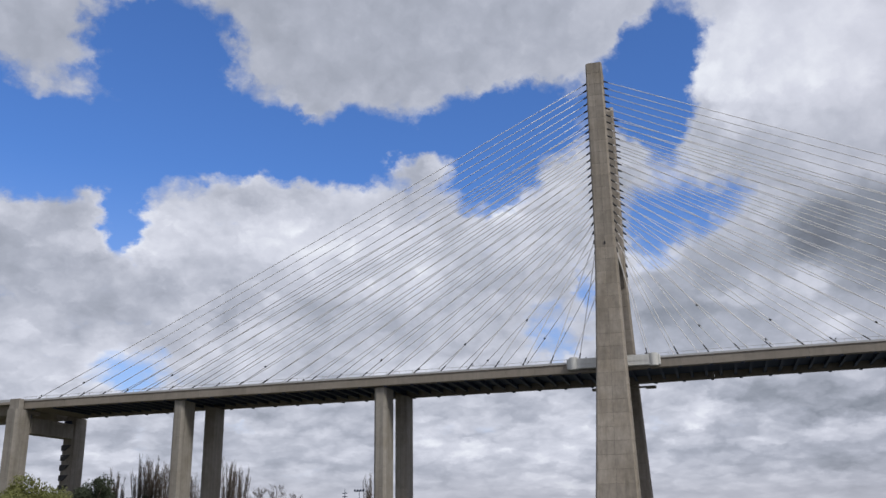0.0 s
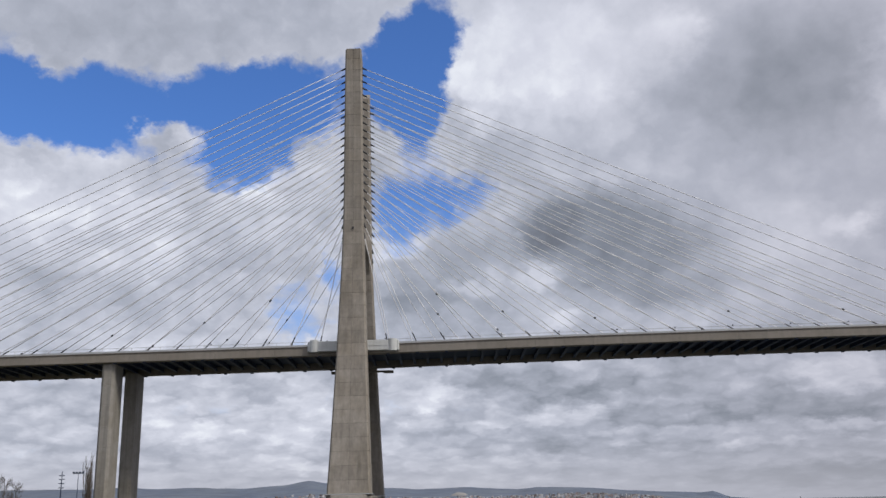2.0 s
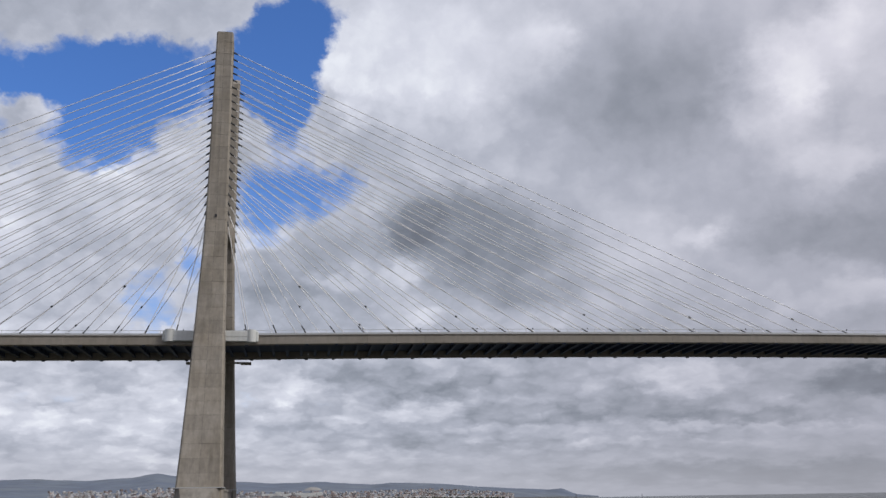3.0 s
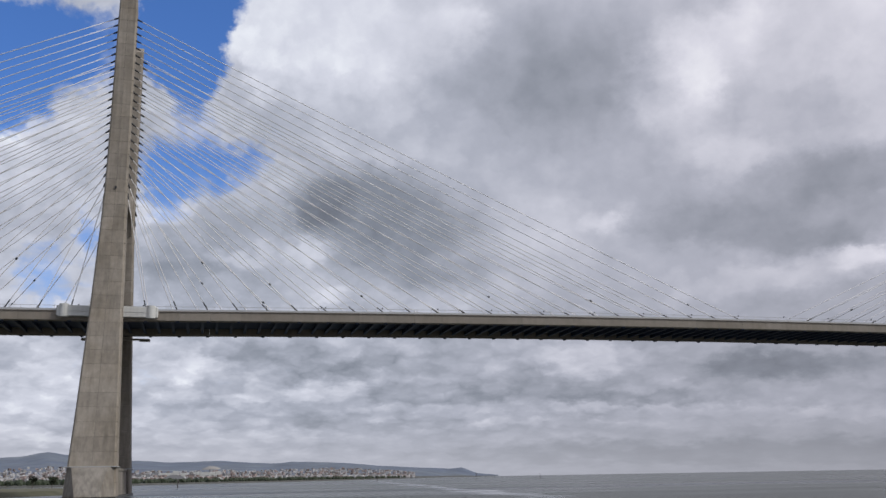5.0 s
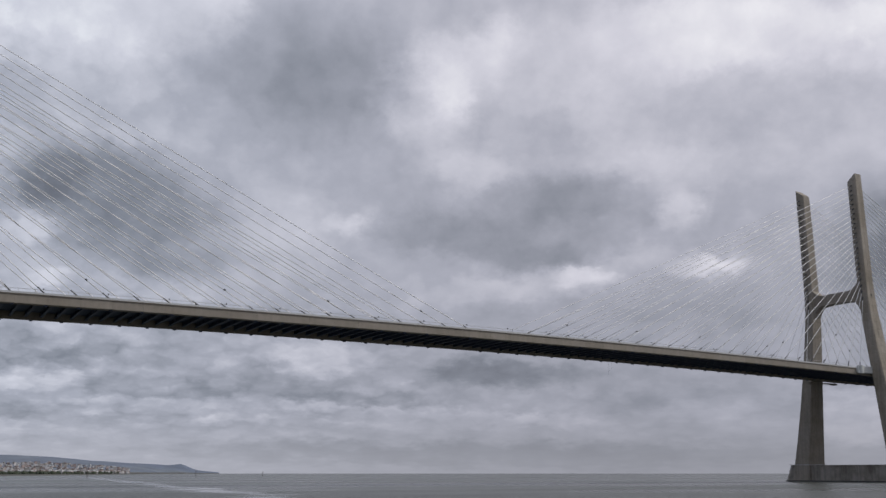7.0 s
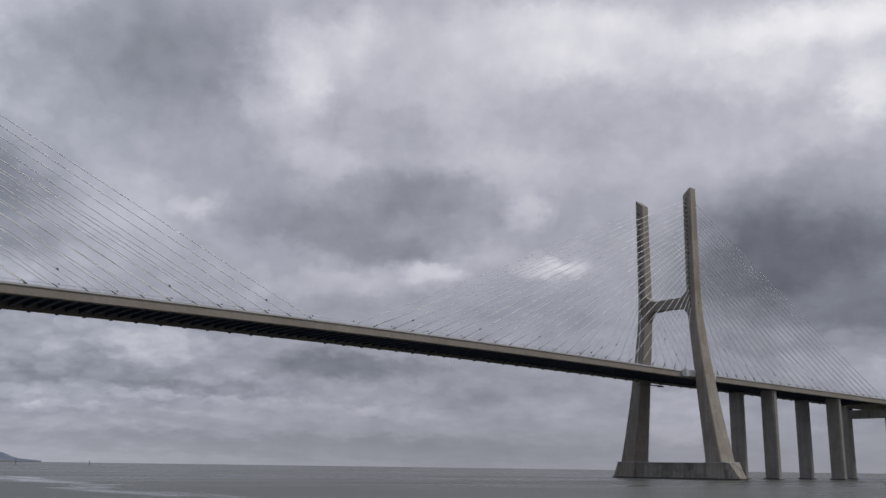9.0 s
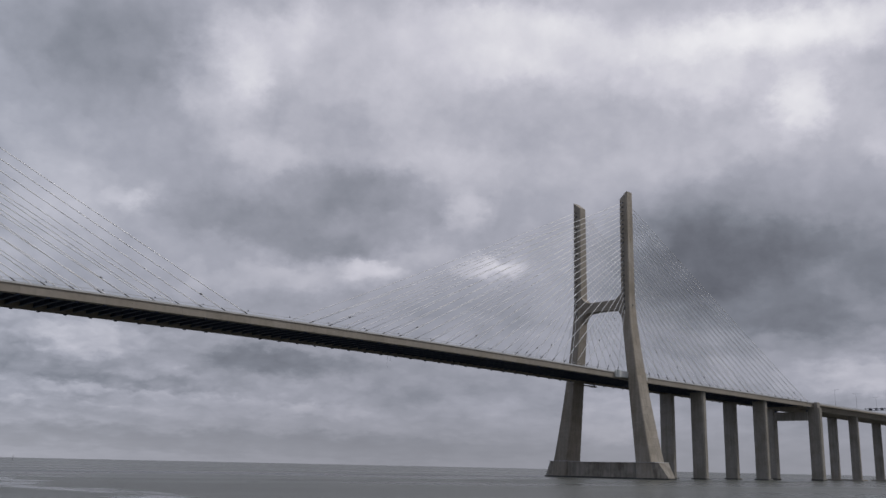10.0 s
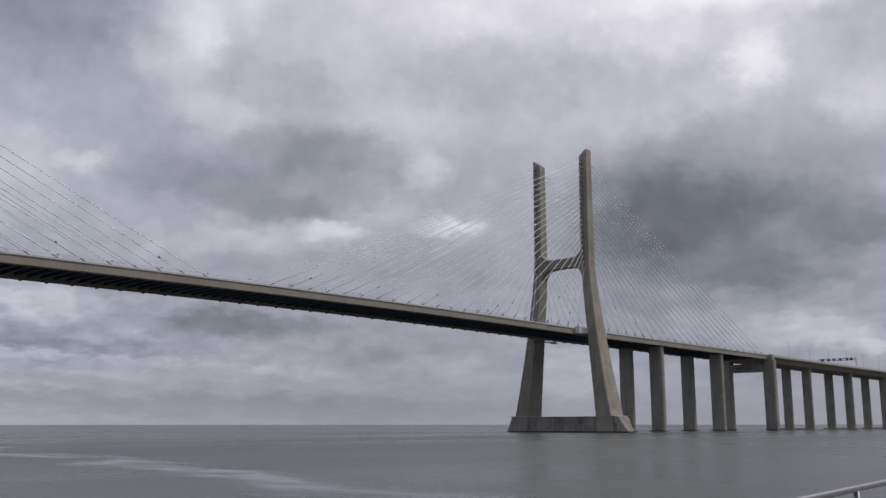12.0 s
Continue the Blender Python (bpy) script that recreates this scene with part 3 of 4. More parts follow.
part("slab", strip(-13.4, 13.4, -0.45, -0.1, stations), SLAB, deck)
part("road_surface", strip(-13.3, 13.3, -0.096, 0.0, stations), ASPHALT, deck, "worn asphalt carriageway")
SEG = 97
seg_len = (X1 - X0) / SEG
section = [(-1.0, -2.65), (0.85, -2.65), (1.0, -2.5), (1.0, -0.12), (1.25, -0.06), (1.25, 0.12), (-1.0, 0.12)]
seg_mesh = mesh_of("girder_segment", loft([[(x, y, z) for y, z in section] for x in (-seg_len / 2 + 0.015, seg_len / 2 - 0.015)]), GIRDER)
for i in range(SEG):
    x = X0 + (i + 0.5) * seg_len
    tilt = math.degrees(math.atan2(deck_z(x + 2) - deck_z(x - 2), 4))
    part("girder_segment", seg_mesh, GIRDER, deck, m=pose(x, 14.3, deck_z(x), 0, -tilt, 0))
    part("girder_segment", seg_mesh, GIRDER, deck, m=pose(x, -14.3, deck_z(x), 0, tilt, 180))
cross = boxed(-0.42, 0.42, -13.35, 13.35, -1.95, -1.89)
box(cross, -0.22, 0.22, -13.35, 13.35, -0.52, -0.46)
box(cross, -0.03, 0.03, -13.35, 13.35, -1.89, -0.5)
for y in (-9, -4.5, 0, 4.5, 9):
    box(cross, -0.18, 0.18, y - 0.02, y + 0.02, -1.89, -0.5)
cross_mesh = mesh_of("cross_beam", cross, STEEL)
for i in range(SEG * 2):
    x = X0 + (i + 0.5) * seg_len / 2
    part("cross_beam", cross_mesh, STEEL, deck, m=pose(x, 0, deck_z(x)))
for side in (-1, 1):
    part("parapet", strip(side * 15.5 - 0.06, side * 15.5 + 0.06, 0.1, 0.62, stations), PARAPET, deck, "pale grey metal parapet")
    rail = bmesh.new()
    for a, b in zip(stations, stations[1:]):
        tube(rail, (a, side * 15.45, deck_z(a) + 1.45), (b, side * 15.45, deck_z(b) + 1.45), 0.06, 0.06, 5, False)
    part("handrail", rail, PARAPET, deck)
rail_post = mesh_of("rail_post", boxed(-0.05, 0.05, -0.05, 0.05, 0.1, 1.5), PARAPET)
for i in range(SEG * 2):
    x = X0 + (i + 0.2) * seg_len / 2
    part("rail_post", rail_post, PARAPET, deck, m=pose(x, -15.45, deck_z(x)))

knob = mesh_of("rail_lamp", boxed(-0.17, 0.17, -0.17, 0.17, 1.45, 1.85, bevel=0.08), TUBE)
for i in range(48):
    x = X0 + (i + 0.42) * seg_len * 2
    part("rail_lamp", knob, TUBE, deck, m=pose(x, -15.45, deck_z(x)))

for s, x in ((1, X0), (-1, X1)):
    wedge = [(x + s * 0.3, -2.7), (x + s * 2.4, -2.7), (x + s * 7.0, -0.5), (x + s * 0.3, -0.5)]
    part("end_diaphragm", loft([[(px, y, deck_z(x) + pz) for px, pz in wedge] for y in (-13.3, 13.3)]), GIRDER, deck, "sloping concrete end beam")

# ---- stay cables ----
def stay_cable(tx, k, way, side):
    x = tx + way * (FIRST + STEP * k)
    low = Vector((x, side * 14.75, deck_z(x) + 0.1))
    zt = 84.8 + 55.0 * (k / (COUNT - 1)) ** 0.92
    yo, yi, hx = profile(zt)
    high = Vector((tx + way * (hx - 0.1), side * (yo + yi) / 2, zt))
    along = (high - low).normalized()
    length = (high - low).length
    stay = thing("stay_cable", "pale sheathed stay cable from deck edge to tower", "stay cable", "stay cables", at=low)
    n = 8
    sag = 0.0028 * length * (1 - abs(along.z)) * 2.2
    pts = [along * length * i / n - Vector((0, 0, 4 * sag * (i / n) * (1 - i / n))) for i in range(n + 1)]
    turn = along.to_track_quat("Z", "Y")
    bm = loft([[p + turn @ Vector((0.12 * math.cos(math.pi * s / 3), 0.12 * math.sin(math.pi * s / 3), 0)) for s in range(6)] for p in pts])
    part("sheath", bm, SHEATH, stay, smooth=True)
    part("anchor_tube", tube(bmesh.new(), -along * 0.6, along * 3.3, 0.2, 0.17, 8), TUBE, stay, "dark steel anchor tube")
    part("tower_socket", tube(bmesh.new(), along * (length - 1.7), along * length, 0.22, 0.34, 8), TUBE, stay, "dark steel socket at the tower")
    if k in (3, 5, 8, 13, 17, 21):
        at = along * (9.0 + 3.0 * (k % 4))
        part("damper_clamp", tube(bmesh.new(), at - along * 0.35, at + along * 0.35, 0.28, 0.28, 8), TUBE, stay, "small dark clamp")
    return x


lug = mesh_of("anchor_block", boxed(-0.5, 0.5, -0.5, 0.5, -2.98, -2.6, bevel=0.12), STEEL)
for tx in TOWERS:
    for way in (-1, 1):
        for side in (-1, 1):
            for k in range(COUNT):
                x = stay_cable(tx, k, way, side)
                part("anchor_block", lug, STEEL, deck, m=pose(x, side * 14.5, deck_z(x)))

# ---- piers of the side spans ----
def column(w, d, z0, z1, c=0.75):
    def ring(z):
        return [(-w + c, -d, z), (w - c, -d, z), (w, -d + c, z), (w, d - c, z), (w - c, d, z), (-w + c, d, z), (-w, d - c, z), (-w, -d + c, z)]
    rings, z = [], z0
    while z < z1 - 6:
        rings += [ring(z), ring(z + 5.9)]
        rings.append([(x * 0.985, y * 0.985, z + 5.95) for x, y, _ in ring(z)])
        z += 6.0
    return loft(rings + [ring(z), ring(z1)])


def side_pier(x, wet):
    pier = thing("bridge_pier", "twin weathered concrete columns carrying the deck", "bridge pier", "side span piers", at=(x, 0, 0))
    top = deck_z(x) - 2.66
    for side in (-1, 1):
        part("column", column(1.95, 4.05, -1.0, top - 0.25), PIER, pier, m=pose(0, side * 9.95, 0))
        part("bearing", boxed(-1.2, 1.2, -0.9, 0.9, -0.27, 0.0), STEEL, pier, m=pose(0, side * 12.6, top))
        if wet:
            part("footing", boxed(-2.6, 2.6, -4.7, 4.7, -1.0, 0.7, bevel=0.2), TIDE, pier, m=pose(0, side * 9.95, 0))
    return pier


def end_pier(x, wet):
    pier = thing("end_pier", "tall portal pier of weathered concrete at the deck joint", "bridge pier", "portal piers", at=(x, 0, 0))
    top = deck_z(x)
    for side in (-1, 1):
        part("column", column(2.4, 3.9, -1.0, top - 2.9), PIER, pier, m=pose(0, side * 15.3, 0))
        part("column_head", boxed(-2.0, 2.0, -1.15, 1.15, top - 2.9, top + 0.7, bevel=0.1), PIER, pier, m=pose(0, side * 17.1, 0))
        if wet:
            part("footing", boxed(-3.2, 3.2, -4.0, 4.0, -1.0, 0.9, bevel=0.2), TIDE, pier, m=pose(0, side * 15.4, 0))
    part("cap_beam", boxed(-2.2, 2.2, -11.5, 11.5, top - 10.6, top - 5.2, bevel=0.15), PIER, pier)
    for side in (-1, 1):
        part("bearing", boxed(-1.3, 1.3, -0.9, 0.9, top - 5.2, top - 4.0), STEEL, pier, m=pose(0, side * 11.3, 0))
        part("bearing_plinth", boxed(-1.7, 1.7, -2.4, 2.4, top - 4.0, top - 2.7, bevel=0.1), PIER, pier, m=pose(0, side * 10.6, 0))
    return pier


for d in PIERS[:2]:
    side_pier(TOWERS[0] - d, False)
    side_pier(TOWERS[1] + d, True)
end_pier(BANK_END, False)
end_pier(TOWERS[1] + PIERS[2], True)

# access stair on the inner side of the bank portal
stair = thing("access_stair", "dark steel flights of an inspection stair against the column", "stair", at=(BANK_END, 10.3, 0))
for i in range(10):
    z = 1.6 + 3.6 * i
    outline = [(-2.0, z), (-0.5, z), (1.9, z + 2.0), (-1.9, z + 2.0)]
    part("flight", loft([[(x, y, h) for x, h in outline] for y in (0.55, 1.08)]), TUBE, stair)

# ---- approach viaducts ----
def viaduct(name, x0, x1, piers, label):
    v = thing(name, label, "viaduct")
    xs = [x0 + (x1 - x0) * i / 60 for i in range(61)]
    part("deck_slab", strip(-15.4, 15.4, -0.75, 0.1, xs), GIRDER, v)
    part("road_surface", strip(-14.6, 14.6, 0.104, 0.12, xs), ASPHALT, v)
    for side in (-1, 1):
        part("box_girder", loft([[(x, side * 8 - 4.6, deck_z(x) - 0.75), (x, side * 8 + 4.6, deck_z(x) - 0.75), (x, side * 8 + 3.2, deck_z(x) - 3.9), (x, side * 8 - 3.2, deck_z(x) - 3.9)] for x in xs]), GIRDER, v)
        part("parapet", strip(side * 15.3 - 0.1, side * 15.3 + 0.1, 0.1, 1.0, xs), PARAPET, v)
    for x in piers:
        for side in (-1, 1):
            part("column", column(1.5, 3.25, -1.0, deck_z(x) - 3.95), PIER, v, m=pose(x, side * 7.55, 0))
        part("pile_cap", boxed(x - 4.5, x + 4.5, -13.0, 13.0, -1.0, 1.0, bevel=0.3), CAP, v)
    return v


viaduct("river_viaduct", TOWERS[1] + PIERS[2] + 0.2, 2400, [703.4 + 79.2 * i for i in range(21)], "long concrete approach viaduct across the river")
viaduct("bank_viaduct", -700, BANK_END - 0.2, [-250 - 45 * i for i in range(9)], "concrete approach viaduct over the bank")


# ---- trees on the bank ----
def bare_tree(seed, height, spread, upright):
    """Trunk, and a crown of forking twigs."""
    rnd = random.Random(seed)
    trunk, crown = bmesh.new(), bmesh.new()
    base, lean = Vector((0, 0, 0)), Vector((rnd.uniform(-0.02, 0.02), rnd.uniform(-0.02, 0.02), 1)).normalized()
    pts = [base + lean * height * 0.92 * i / 8 + Vector((rnd.uniform(-0.12, 0.12), rnd.uniform(-0.12, 0.12), 0)) for i in range(9)]
    rad = [0.02 * height * (1 - i / 8.4) ** 0.9 + 0.02 for i in range(9)]
    for i in range(8):
        tube(trunk, pts[i], pts[i + 1], rad[i], rad[i + 1], 7, i in (0, 7))

    def grow(p, d, length, r, depth):
        q = p + d * length
        tube(crown, p, q, r, r * 0.55, 3, False)
        if depth == 0:
            return
        for _ in range(rnd.choice((3, 4, 4))):
            k = rnd.uniform(0.25, 1.0)
            nd = (d + Vector((rnd.uniform(-1, 1), rnd.uniform(-1, 1), rnd.uniform(-0.2, 0.9))) * spread).normalized()
            nd = (nd + Vector((0, 0, upright))).normalized()
            grow(p + d * length * k, nd, length * rnd.uniform(0.45, 0.7), max(r * 0.5, 0.014), depth - 1)

    if upright > 0.4:
        # a sheaf of steep leaders, each with short steep twigs
        for i in range(20):
            a, h, k = rnd.uniform(0, 2 * math.pi), rnd.uniform(0.04, 0.3), rnd.uniform(0.55, 1.0)
            out = Vector((math.cos(a), math.sin(a), 0)) * height * rnd.uniform(0.03, 0.105)
            foot = pts[0].lerp(pts[8], h)
            stem = [foot, foot + out * 0.7 + Vector((0, 0, height * 0.12))]
            while stem[-1].z < height * k:
                stem.append(stem[-1] + out * 0.1 + Vector((rnd.uniform(-0.2, 0.2), rnd.uniform(-0.2, 0.2), height * 0.09)))
            for j, (p, q) in enumerate(zip(stem, stem[1:])):
                tube(crown, p, q, 0.11 * (1 - j / len(stem)) + 0.025, 0.11 * (1 - (j + 1) / len(stem)) + 0.025, 4, False)
                for _ in range(9):
                    a = rnd.uniform(0, 2 * math.pi)
                    d = Vector((math.cos(a) * 0.3, math.sin(a) * 0.3, 1)).normalized()
                    grow(p.lerp(q, rnd.random()), d, height * rnd.uniform(0.04, 0.08), 0.034, 1)
    for i in range(0 if upright > 0.4 else 50):
        h = rnd.uniform(0.12, 0.96)
        a = rnd.uniform(0, 2 * math.pi)
        d = (Vector((math.cos(a), math.sin(a), 0)) * 1.1 + Vector((0, 0, 0.7 + upright))).normalized()
        grow(pts[0].lerp(pts[8], h), d, height * 0.24 * (1.15 - h * 0.7), 0.03, 3)
    return mesh_of("trunk", trunk, BARK), mesh_of("crown", crown, BARK)


def leafy_tree(seed, height, width, mat):
    rnd = random.Random(seed)
    trunk, crown = bmesh.new(), bmesh.new()
    tube(trunk, (0, 0, 0), (0.2, 0.1, height * 0.55), height * 0.03, height * 0.015, 8)
    masses = []
    for i in range(16):
        a, k = rnd.uniform(0, 2 * math.pi), rnd.uniform(0.1, 1) ** 0.6
        c = Vector((math.cos(a) * k * width * 0.38, math.sin(a) * k * width * 0.38, height * rnd.uniform(0.42, 0.86)))
        masses.append((c, rnd.uniform(0.11, 0.2) * width))
        tube(trunk, (0.1, 0.05, height * rnd.uniform(0.3, 0.5)), c, height * 0.010, 0.04, 5, False)
    for c, r in masses:
        for _ in range(420):
            d = Vector((rnd.gauss(0, 1), rnd.gauss(0, 1), rnd.gauss(0, 0.8))).normalized()
            p = c + d * r * rnd.uniform(0.55, 1.18)
            s = rnd.uniform(0.16, 0.34)
            u = Vector((rnd.gauss(0, 1), rnd.gauss(0, 1), rnd.gauss(0, 1))).normalized()
            v = u.orthogonal().normalized()
            crown.faces.new([crown.verts.new(p + w) for w in (u * s, v * s * 0.5, -u * s, -v * s * 0.5)])
    return mesh_of("trunk", trunk, BARK), mesh_of("crown", crown, mat)


def plant(name, meshes, label, group, x, y, scale, turn, ground_z=1.6):
    tree = thing(name, label, "tree", group)
    for n, me in zip(("trunk", "crown"), meshes):
        part(n, me, None, tree)
    tree.matrix_basis = pose(x, y, ground_z, 0, 0, turn) @ Matrix.Scale(scale, 4)
    return tree


def seen_from_bank(azimuth_deg, distance):
    a = radians(azimuth_deg)
    return EYE[0] + distance * math.sin(a), EYE[1] + distance * math.cos(a)


poplars = [bare_tree(s, 26, 0.36, 0.6) for s in (1, 2, 3, 4)]
rounded = [bare_tree(s, 17, 0.62, 0.15) for s in (11, 12)]
for i, (a, d, top) in enumerate(((-33.6, 375, 4.0), (-33.15, 390, 3.7), (-32.8, 380, 4.1), (-32.35, 385, 3.6), (-35.1, 400, 3.3), (-34.7, 385, 2.9),
                                 (-28.6, 385, 4.15), (-28.1, 395, 3.4), (-30.6, 390, 3.1), (-20.5, 430, 3.0), (-31.6, 400, 2.9))):
    x, y = seen_from_bank(a, d)
    plant("poplar_tree", poplars[i % 4], "tall bare poplar with upright grey twigs", "bare poplars", x, y, (EYE[2] - 1.6 + d * math.tan(radians(top))) / 26.0, 70 * i)
for i, (a, d, top) in enumerate(((-26.9, 380, 2.9), (-25.9, 375, 3.1), (-24.8, 385, 2.5), (-27.5, 390, 2.4), (-24.2, 390, 2.1))):
    x, y = seen_from_bank(a, d)
    plant("bare_tree", rounded[i % 2], "bare winter tree with spreading twigs", "bare trees", x, y, (EYE[2] - 1.6 + d * math.tan(radians(top))) / 19.0, 50 * i)
leafy = [leafy_tree(21, 13, 13, LEAF), leafy_tree(22, 13, 11, LEAF)]
dark = [leafy_tree(31, 16, 11, PINE), leafy_tree(32, 12, 10, PINE)]
for i, (a, d, top) in enumerate(((-39.4, 215, 3.05), (-40.9, 205, 2.6), (-38.3, 225, 2.4), (-42.6, 210, 2.8))):
    x, y = seen_from_bank(a, d)
    plant("leafy_tree", leafy[i % 2], "green leafy tree beside the bank portal", "leafy trees", x, y, (EYE[2] - 1.6 + d * math.tan(radians(top))) / 13.0, 40 * i)
for i, (a, d, top) in enumerate(((-36.2, 330, 2.9), (-37.1, 335, 2.3), (-35.4, 340, 2.2), (-34.0, 350, 2.0), (-8.9, 500, 0.35), (-7.9, 505, 0.34), (-10.2, 480, 0.1), (-11.4, 470, 0.3), (-12.4, 470, 0.2))):
    x, y = seen_from_bank(a, d)
    plant("evergreen_tree", dark[i % 2], "dark evergreen tree on the low bank", "evergreen trees", x, y, (EYE[2] - 1.6 + d * math.tan(radians(top))) / (14.5 if i % 2 == 0 else 11.0), 65 * i)
mast = thing("floodlight_mast", "slim mast with a crossbar of floodlights", "mast", at=(*seen_from_bank(-21.1, 390), 1.6))
part("pole", tube(bmesh.new(), (0, 0, 0), (0, 0, 18.2), 0.2, 0.1, 8), STEEL, mast)
part("crossbar", boxed(-2.1, 2.1, -0.15, 0.15, 18.0, 18.3), STEEL, mast)
for x in (-1.8, -0.6, 0.6, 1.8):
    part("floodlight", boxed(x - 0.35, x + 0.35, -0.4, 0.1, 18.3, 18.8, bevel=0.05), STEEL, mast)
aerial = thing("aerial_mast", "dark lattice mast with stubby crossarms", "mast", at=(*seen_from_bank(-21.95, 400), 1.6))
part("pole", tube(bmesh.new(), (0, 0, 0), (0, 0, 19.5), 0.45, 0.12, 6), STEEL, aerial)
for z in (13, 14.6, 16.2, 17.6):
    part("crossarm", boxed(-1.1, 1.1, -0.12, 0.12, z, z + 0.3), STEEL, aerial)

# ---- far shore: one rising sheet of land with the hills, and the town on it ----
SHORE = ((-45, 900), (-10, 950), (-4, 1000), (0, 1150), (5, 1350), (8, 1600), (11, 2000), (13, 3000), (14.5, 3900), (17.5, 4250))
CREST = ((-45, 1.1), (-32, 1.25), (-20, 1.4), (-12, 1.25), (-9.6, 1.42), (-8.2, 1.66), (-6.6, 1.38), (-3.7, 1.1), (-1.5, 1.0), (1.5, 1.02), (4.1, 0.84), (5.3, 0.95), (8, 0.86),
         (10.6, 0.64), (12.5, 0.52), (14.6, 0.40), (15.4, 0.47), (16.2, 0.12), (17.5, 0.0))


def along(table, a):
    return float(np.interp(a, [p[0] for p in table], [p[1] for p in table]))


def terrain(a, d):
    shore = along(SHORE, a)
    full = 4.3 + 4400 * math.tan(radians(along(CREST, a)))
    u = min(max((d - shore) / (4400 - shore), 0), 1)
    n = noise.noise(Vector((a * 0.5, d * 0.0012, 0))) + 0.5 * noise.noise(Vector((a * 1.3, d * 0.003, 4)))
    return 2.0 + full * (0.10 * u + 0.90 * max(0, (u - 0.3) / 0.7) ** 1.6) * (1 + 0.16 * n * (1 - 0.7 * u))


def shore_sheet(name, lo, hi, mat, label, steps=22):
    bm, n = bmesh.new(), 260
    grid = []
    for i in range(n + 1):
        a = -45 + 62.5 * i / n
        shore = along(SHORE, a)
        row = [bm.verts.new((*seen_from_bank(a, shore - 6), -0.5))] if lo == 0 else []
        for k in range(steps + 1):
            d = shore + (4400 - shore) * (lo + (hi - lo) * k / steps)
            row.append(bm.verts.new((*seen_from_bank(a, d), terrain(a, d))))
        if hi == 1:
            row.append(bm.verts.new((*seen_from_bank(a, 4700), 0.0)))
        grid.append(row)
    for r, s in zip(grid, grid[1:]):
        for k in range(len(r) - 1):
            bm.faces.new((r[k], s[k], s[k + 1], r[k + 1]))
    return tagged(new(name, mesh_of(name, bm, mat, True)), label, "ground", kind="structure")


shore_sheet("far_shore", 0, 0.42, QUAY, "low far shore under the town")
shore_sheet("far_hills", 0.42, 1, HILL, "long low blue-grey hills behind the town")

town_rnd = random.Random(7)


def building(w, d, h, mat, gabled, label):
    b = thing("building", label, "building", "town buildings")
    part("wall", boxed(-w / 2, w / 2, -d / 2, d / 2, -6, h), mat, b)
    if gabled:
        bm = loft([[(x, -d / 2 - 0.4, h), (x, d / 2 + 0.4, h), (x, 0, h + d * 0.28)] for x in (-w / 2 - 0.4, w / 2 + 0.4)])
        part("roof", bm, TOWN_ROOF, b, "red-brown tiled roof")
    else:
        part("roof", boxed(-w / 2 - 0.3, w / 2 + 0.3, -d / 2 - 0.3, d / 2 + 0.3, h, h + 0.8), mat, b)
    return b


kinds = []
for i in range(16):
    tall = i % 3 == 0
    gabled = not tall and i % 2 == 1
    shade_name = ("white", "cream", "grey", "pinkish")[i % 4]
    w, h = (town_rnd.uniform(6, 9), town_rnd.uniform(8, 12.5)) if tall else (town_rnd.uniform(6, 14), town_rnd.uniform(3.5, 6))
    kinds.append(building(w, 8, h, TOWN_WALLS[i % 4], gabled, "%s %s on the far shore" % (shade_name, "apartment block" if tall else "house with a tiled roof" if gabled else "low flat-roofed building")))
for placed in range(280):
    a = town_rnd.uniform(-13.5, 12.0) if town_rnd.random() < 0.8 else town_rnd.gauss(5.5, 2.2)
    shore = along(SHORE, a)
    low = max(shore + 250, 1700 + 60 * max(0, a))
    dist = min(low + (town_rnd.random() ** 1.5) * 1350, 3500)
    x, y = seen_from_bank(a, dist)
    m = pose(x, y, terrain(a, dist) - 0.3, 0, 0, -a + town_rnd.uniform(-35, 35))
    if placed < 16:
        kinds[placed].matrix_basis = m
    else:
        copy_thing(kinds[placed % 16], m)

def small_houses(name, count, mat, label):
    """The rest of the town, too small to tell apart."""
    verts, faces = [], []
    for _ in range(count):
        a = town_rnd.uniform(-14, 12.5)
        low = max(along(SHORE, a) + 120, 1500 + 60 * max(0, a))
        d = min(low + town_rnd.random() ** 1.4 * 1700, 3700)
        x, y = seen_from_bank(a, d)
        z, w, k, h, turn = terrain(a, d) - 4, town_rnd.uniform(1.8, 4.5), town_rnd.uniform(1.8, 3.2), town_rnd.uniform(6.5, 10), town_rnd.uniform(0, 3.1)
        n = len(verts)
        for level, inset in ((0, 1), (h, 1), (h + 1.2, 0.3)):
            for sx, sy in ((-1, -1), (1, -1), (1, 1), (-1, 1)):
                u, v = sx * w, sy * k * inset
                verts.append((x + u * math.cos(turn) - v * math.sin(turn), y + u * math.sin(turn) + v * math.cos(turn), z + level))
        for r in (0, 4):
            faces += [(n + r + i, n + r + (i + 1) % 4, n + r + 4 + (i + 1) % 4, n + r + 4 + i) for i in range(4)]
        faces.append((n + 8, n + 9, n + 10, n + 11))
    tagged(new(name, mesh_from(name, verts, faces, mat)), label, "houses", kind="stuff")


small_houses("white_houses", 1500, TOWN_WALLS[0], "many small white houses of the far town")
small_houses("cream_houses", 800, TOWN_WALLS[1], "many small cream houses of the far town")
small_houses("grey_houses", 800, TOWN_ROOF, "many small dull roofs of the far town")
small_houses("red_roofed_houses", 420, TOWN_WALLS[3], "many small pinkish houses of the far town")

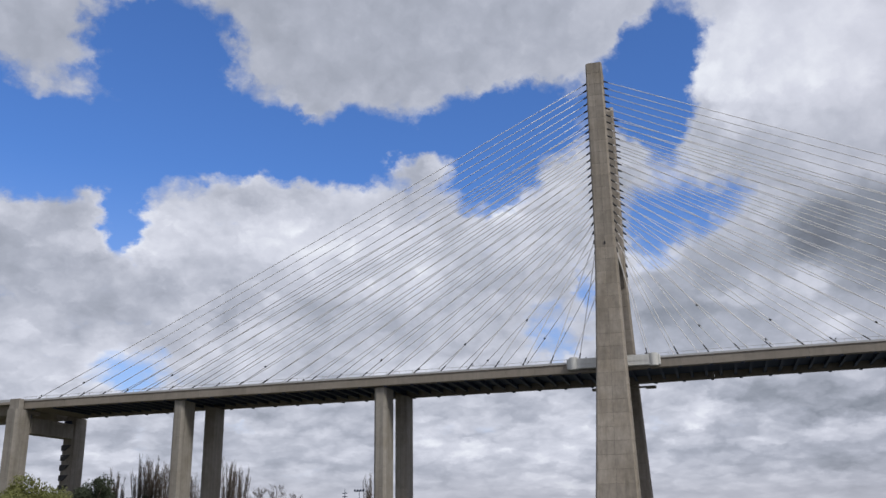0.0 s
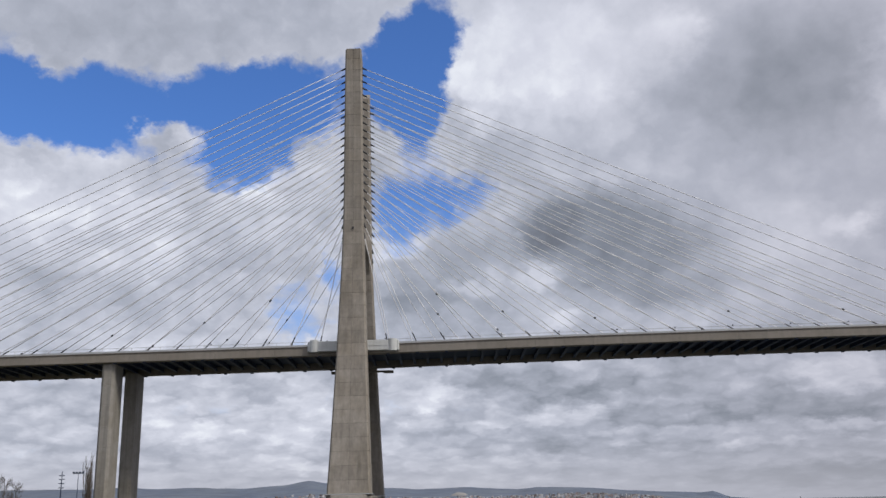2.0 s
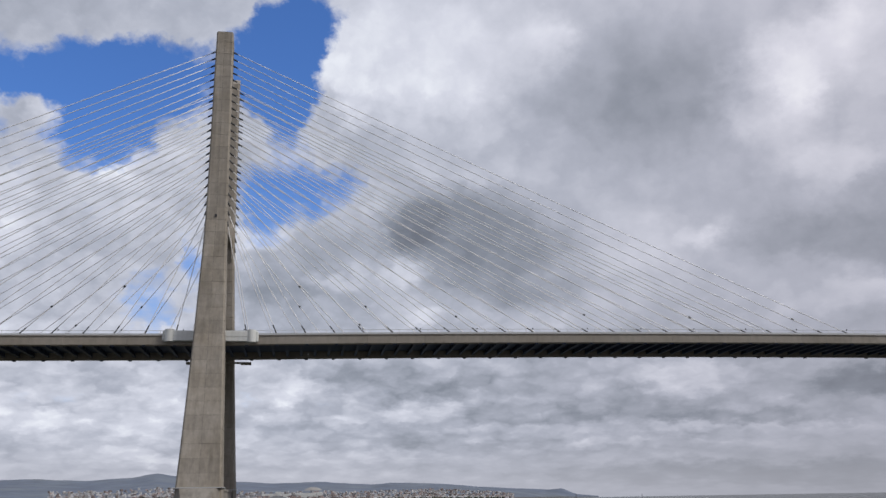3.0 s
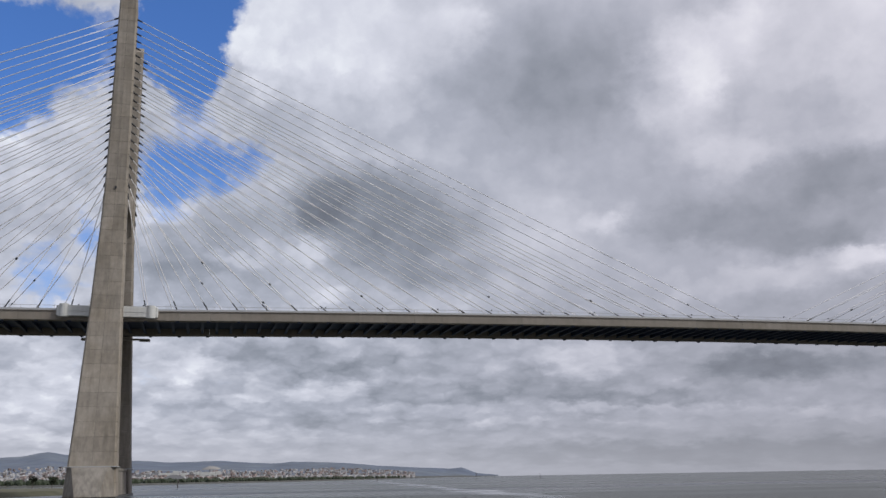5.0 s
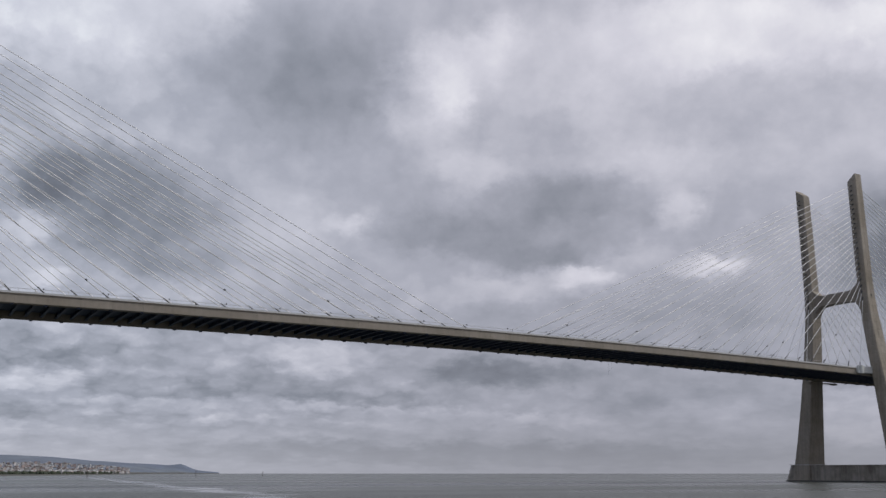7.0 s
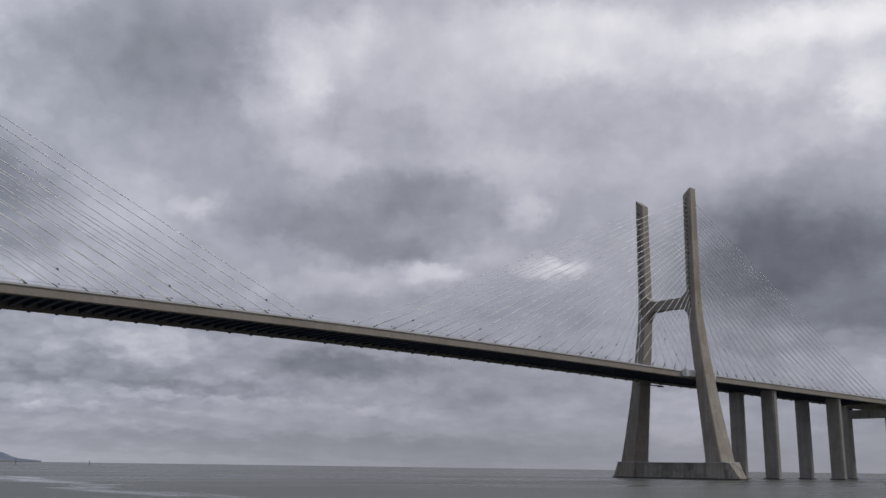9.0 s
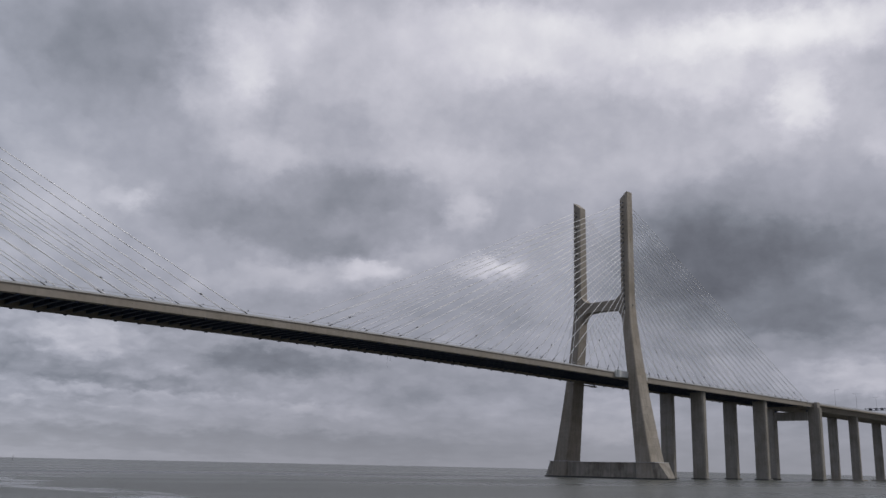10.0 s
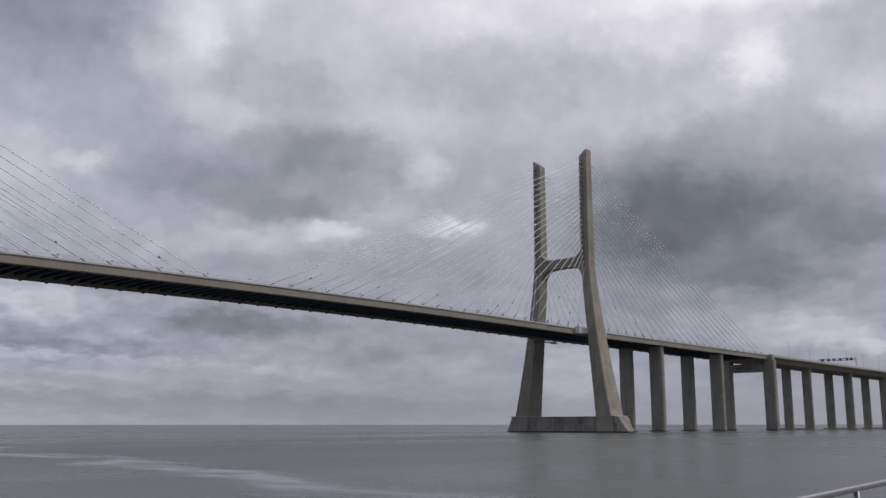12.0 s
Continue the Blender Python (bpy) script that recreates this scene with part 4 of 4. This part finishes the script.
works = thing("factory", "long white industrial building above the far town", "building")
for x, w, h in ((-72, 44, 9), (-46, 16, 14), (-22, 20, 8), (14, 22, 10), (44, 46, 10), (75, 14, 12)):
    part("hall", boxed(-w / 2, w / 2, -8, 8, -20, h, bevel=0.3), WHITE, works, m=pose(x, 0, 0))
works.matrix_basis = pose(*seen_from_bank(-0.45, 2100), 4.3 + 2100 * math.tan(radians(0.25)), 0, 0, 0.5) @ Matrix.Scale(0.72, 4)
arched = thing("arched_hall", "blue-grey arched hall on the far waterfront", "building")
rings = []
for y in (-10, 10):
    rings.append([(24 * math.cos(math.pi * i / 16), y, 15 * math.sin(math.pi * i / 16)) for i in range(17)])
part("shell", loft(rings), TOWN_GLASS, arched)
for y in (-10.1, -5, 0, 5):
    part("rib", loft([[(24.4 * math.cos(math.pi * i / 16), y + d, 15.4 * math.sin(math.pi * i / 16)) for i in range(17)] for d in (0, 0.6)]), TOWN_WALLS[2], arched)
arched.matrix_basis = pose(*seen_from_bank(-1.42, 1450), terrain(-1.42, 1450) - 2, 0, 0, 1.4) @ Matrix.Scale(0.76, 4)
mound = thing("mound", "pale bare earth mound above the far town", "mound")
bm = bmesh.new()
bmesh.ops.create_uvsphere(bm, u_segments=24, v_segments=12, radius=1.0)
for v in bm.verts:
    v.co *= 1 + 0.08 * noise.noise(v.co * 2.2)
part("earth", bm, TOWN_WALLS[1], mound, smooth=True)
mound.matrix_basis = pose(*seen_from_bank(0.65, 3500), 4.3 + 3500 * math.tan(radians(0.42))) @ Matrix.Diagonal((38, 26, 22, 1))
bm = bmesh.new()
for i in range(900):
    a = town_rnd.uniform(-14, 12)
    d = along(SHORE, a) + 15 + town_rnd.random() ** 2 * 500
    x, y = seen_from_bank(a, d)
    r = town_rnd.uniform(1.5, 3.6)
    made = bmesh.ops.create_icosphere(bm, subdivisions=1, radius=r, matrix=Matrix.Translation((x, y, terrain(a, d) + r * 0.5)))["verts"]
    for v in made:
        v.co += Vector((town_rnd.uniform(-1, 1), town_rnd.uniform(-1, 1), town_rnd.uniform(-1, 1))) * r * 0.25
tagged(new("shore_trees", mesh_of("shore_trees", bm, PINE)), "dark scrub and trees along the far shore", "trees", kind="stuff")

# ---- channel markers in the river ----
for a, d, h in ((-1.2, 560, 4.0), (10.3, 900, 5.5), (16.2, 1100, 6.5), (20.0, 1200, 5.0)):
    marker = thing("channel_marker", "dark pole marking the river channel", "channel marker", "channel markers", at=(*seen_from_bank(a, d), 0))
    part("pole", tube(bmesh.new(), (0, 0, -1), (0, 0, h), 0.35, 0.25, 8), BUOY, marker)
    part("topmark", tube(bmesh.new(), (0, 0, h - 0.2), (0, 0, h + 0.9), 0.7, 0.1, 8), BUOY, marker)

# ---- on the far deck: lamp posts, sign gantry ----
def street_lamp():
    lamp = thing("street_lamp", "slim grey double-arm lamp post on the viaduct", "street lamp", "viaduct lamp posts")
    part("pole", tube(bmesh.new(), (0, 0, 0), (0, 0, 11.5), 0.13, 0.07, 8), PARAPET, lamp)
    for side in (-1, 1):
        arm = part("arm", tube(bmesh.new(), (0, 0, 11.3), (0, side * 1.9, 11.9), 0.05, 0.04, 6), PARAPET, lamp)
        part("lamp_head", boxed(-0.16, 0.16, side * 2.2 - 0.45, side * 2.2 + 0.45, 11.82, 11.98, bevel=0.03), PARAPET, arm)
    return lamp


first_lamp = street_lamp()
first_lamp.matrix_basis = pose(662, -13.6, deck_z(662) + 0.1)
for i in range(1, 14):
    x = 662 + 35.0 * i
    copy_thing(first_lamp, pose(x, -13.6, deck_z(x) + 0.1))

gx = 783
gantry = thing("sign_gantry", "grey steel lattice gantry with dark road signs over the viaduct", "sign gantry", at=(gx, 0, deck_z(gx) + 0.1))
for side in (-1, 1):
    part("leg", boxed(-0.25, 0.25, side * 14.9 - 0.25, side * 14.9 + 0.25, 0, 7.6), PARAPET, gantry)
for z in (6.2, 7.6):
    for x in (-0.5, 0.5):
        part("chord", boxed(x - 0.13, x + 0.13, -15.1, 15.1, z - 0.13, z + 0.13), STEEL, gantry)
for i in range(20):
    part("brace", tube(bmesh.new(), (-0.5, -15 + 1.5 * i, 6.2 if i % 2 else 7.6), (-0.5, -13.5 + 1.5 * i, 7.6 if i % 2 else 6.2), 0.09, 0.09, 5), STEEL, gantry)
for y in (-11.5, -8.3, -3.2, 2.0, 6.2, 11.0):
    part("sign_panel", boxed(-0.85, -0.7, y - 1.0, y + 1.0, 5.9, 7.9, bevel=0.04), TUBE, gantry)

# ---- rope cradle under the main span ----
cradle = thing("hanging_ropes", "two thin ropes hanging below the deck", "rope", at=(260.9, -13.5, deck_z(261) - 2.65))
part("rope", tube(bmesh.new(), (0, 0, 0), (0.3, 0, -9.5), 0.025, 0.025, 5), TUBE, cradle)
part("rope", tube(bmesh.new(), (1.4, 0, 0), (1.7, 0, -7.0), 0.025, 0.025, 5), TUBE, cradle)
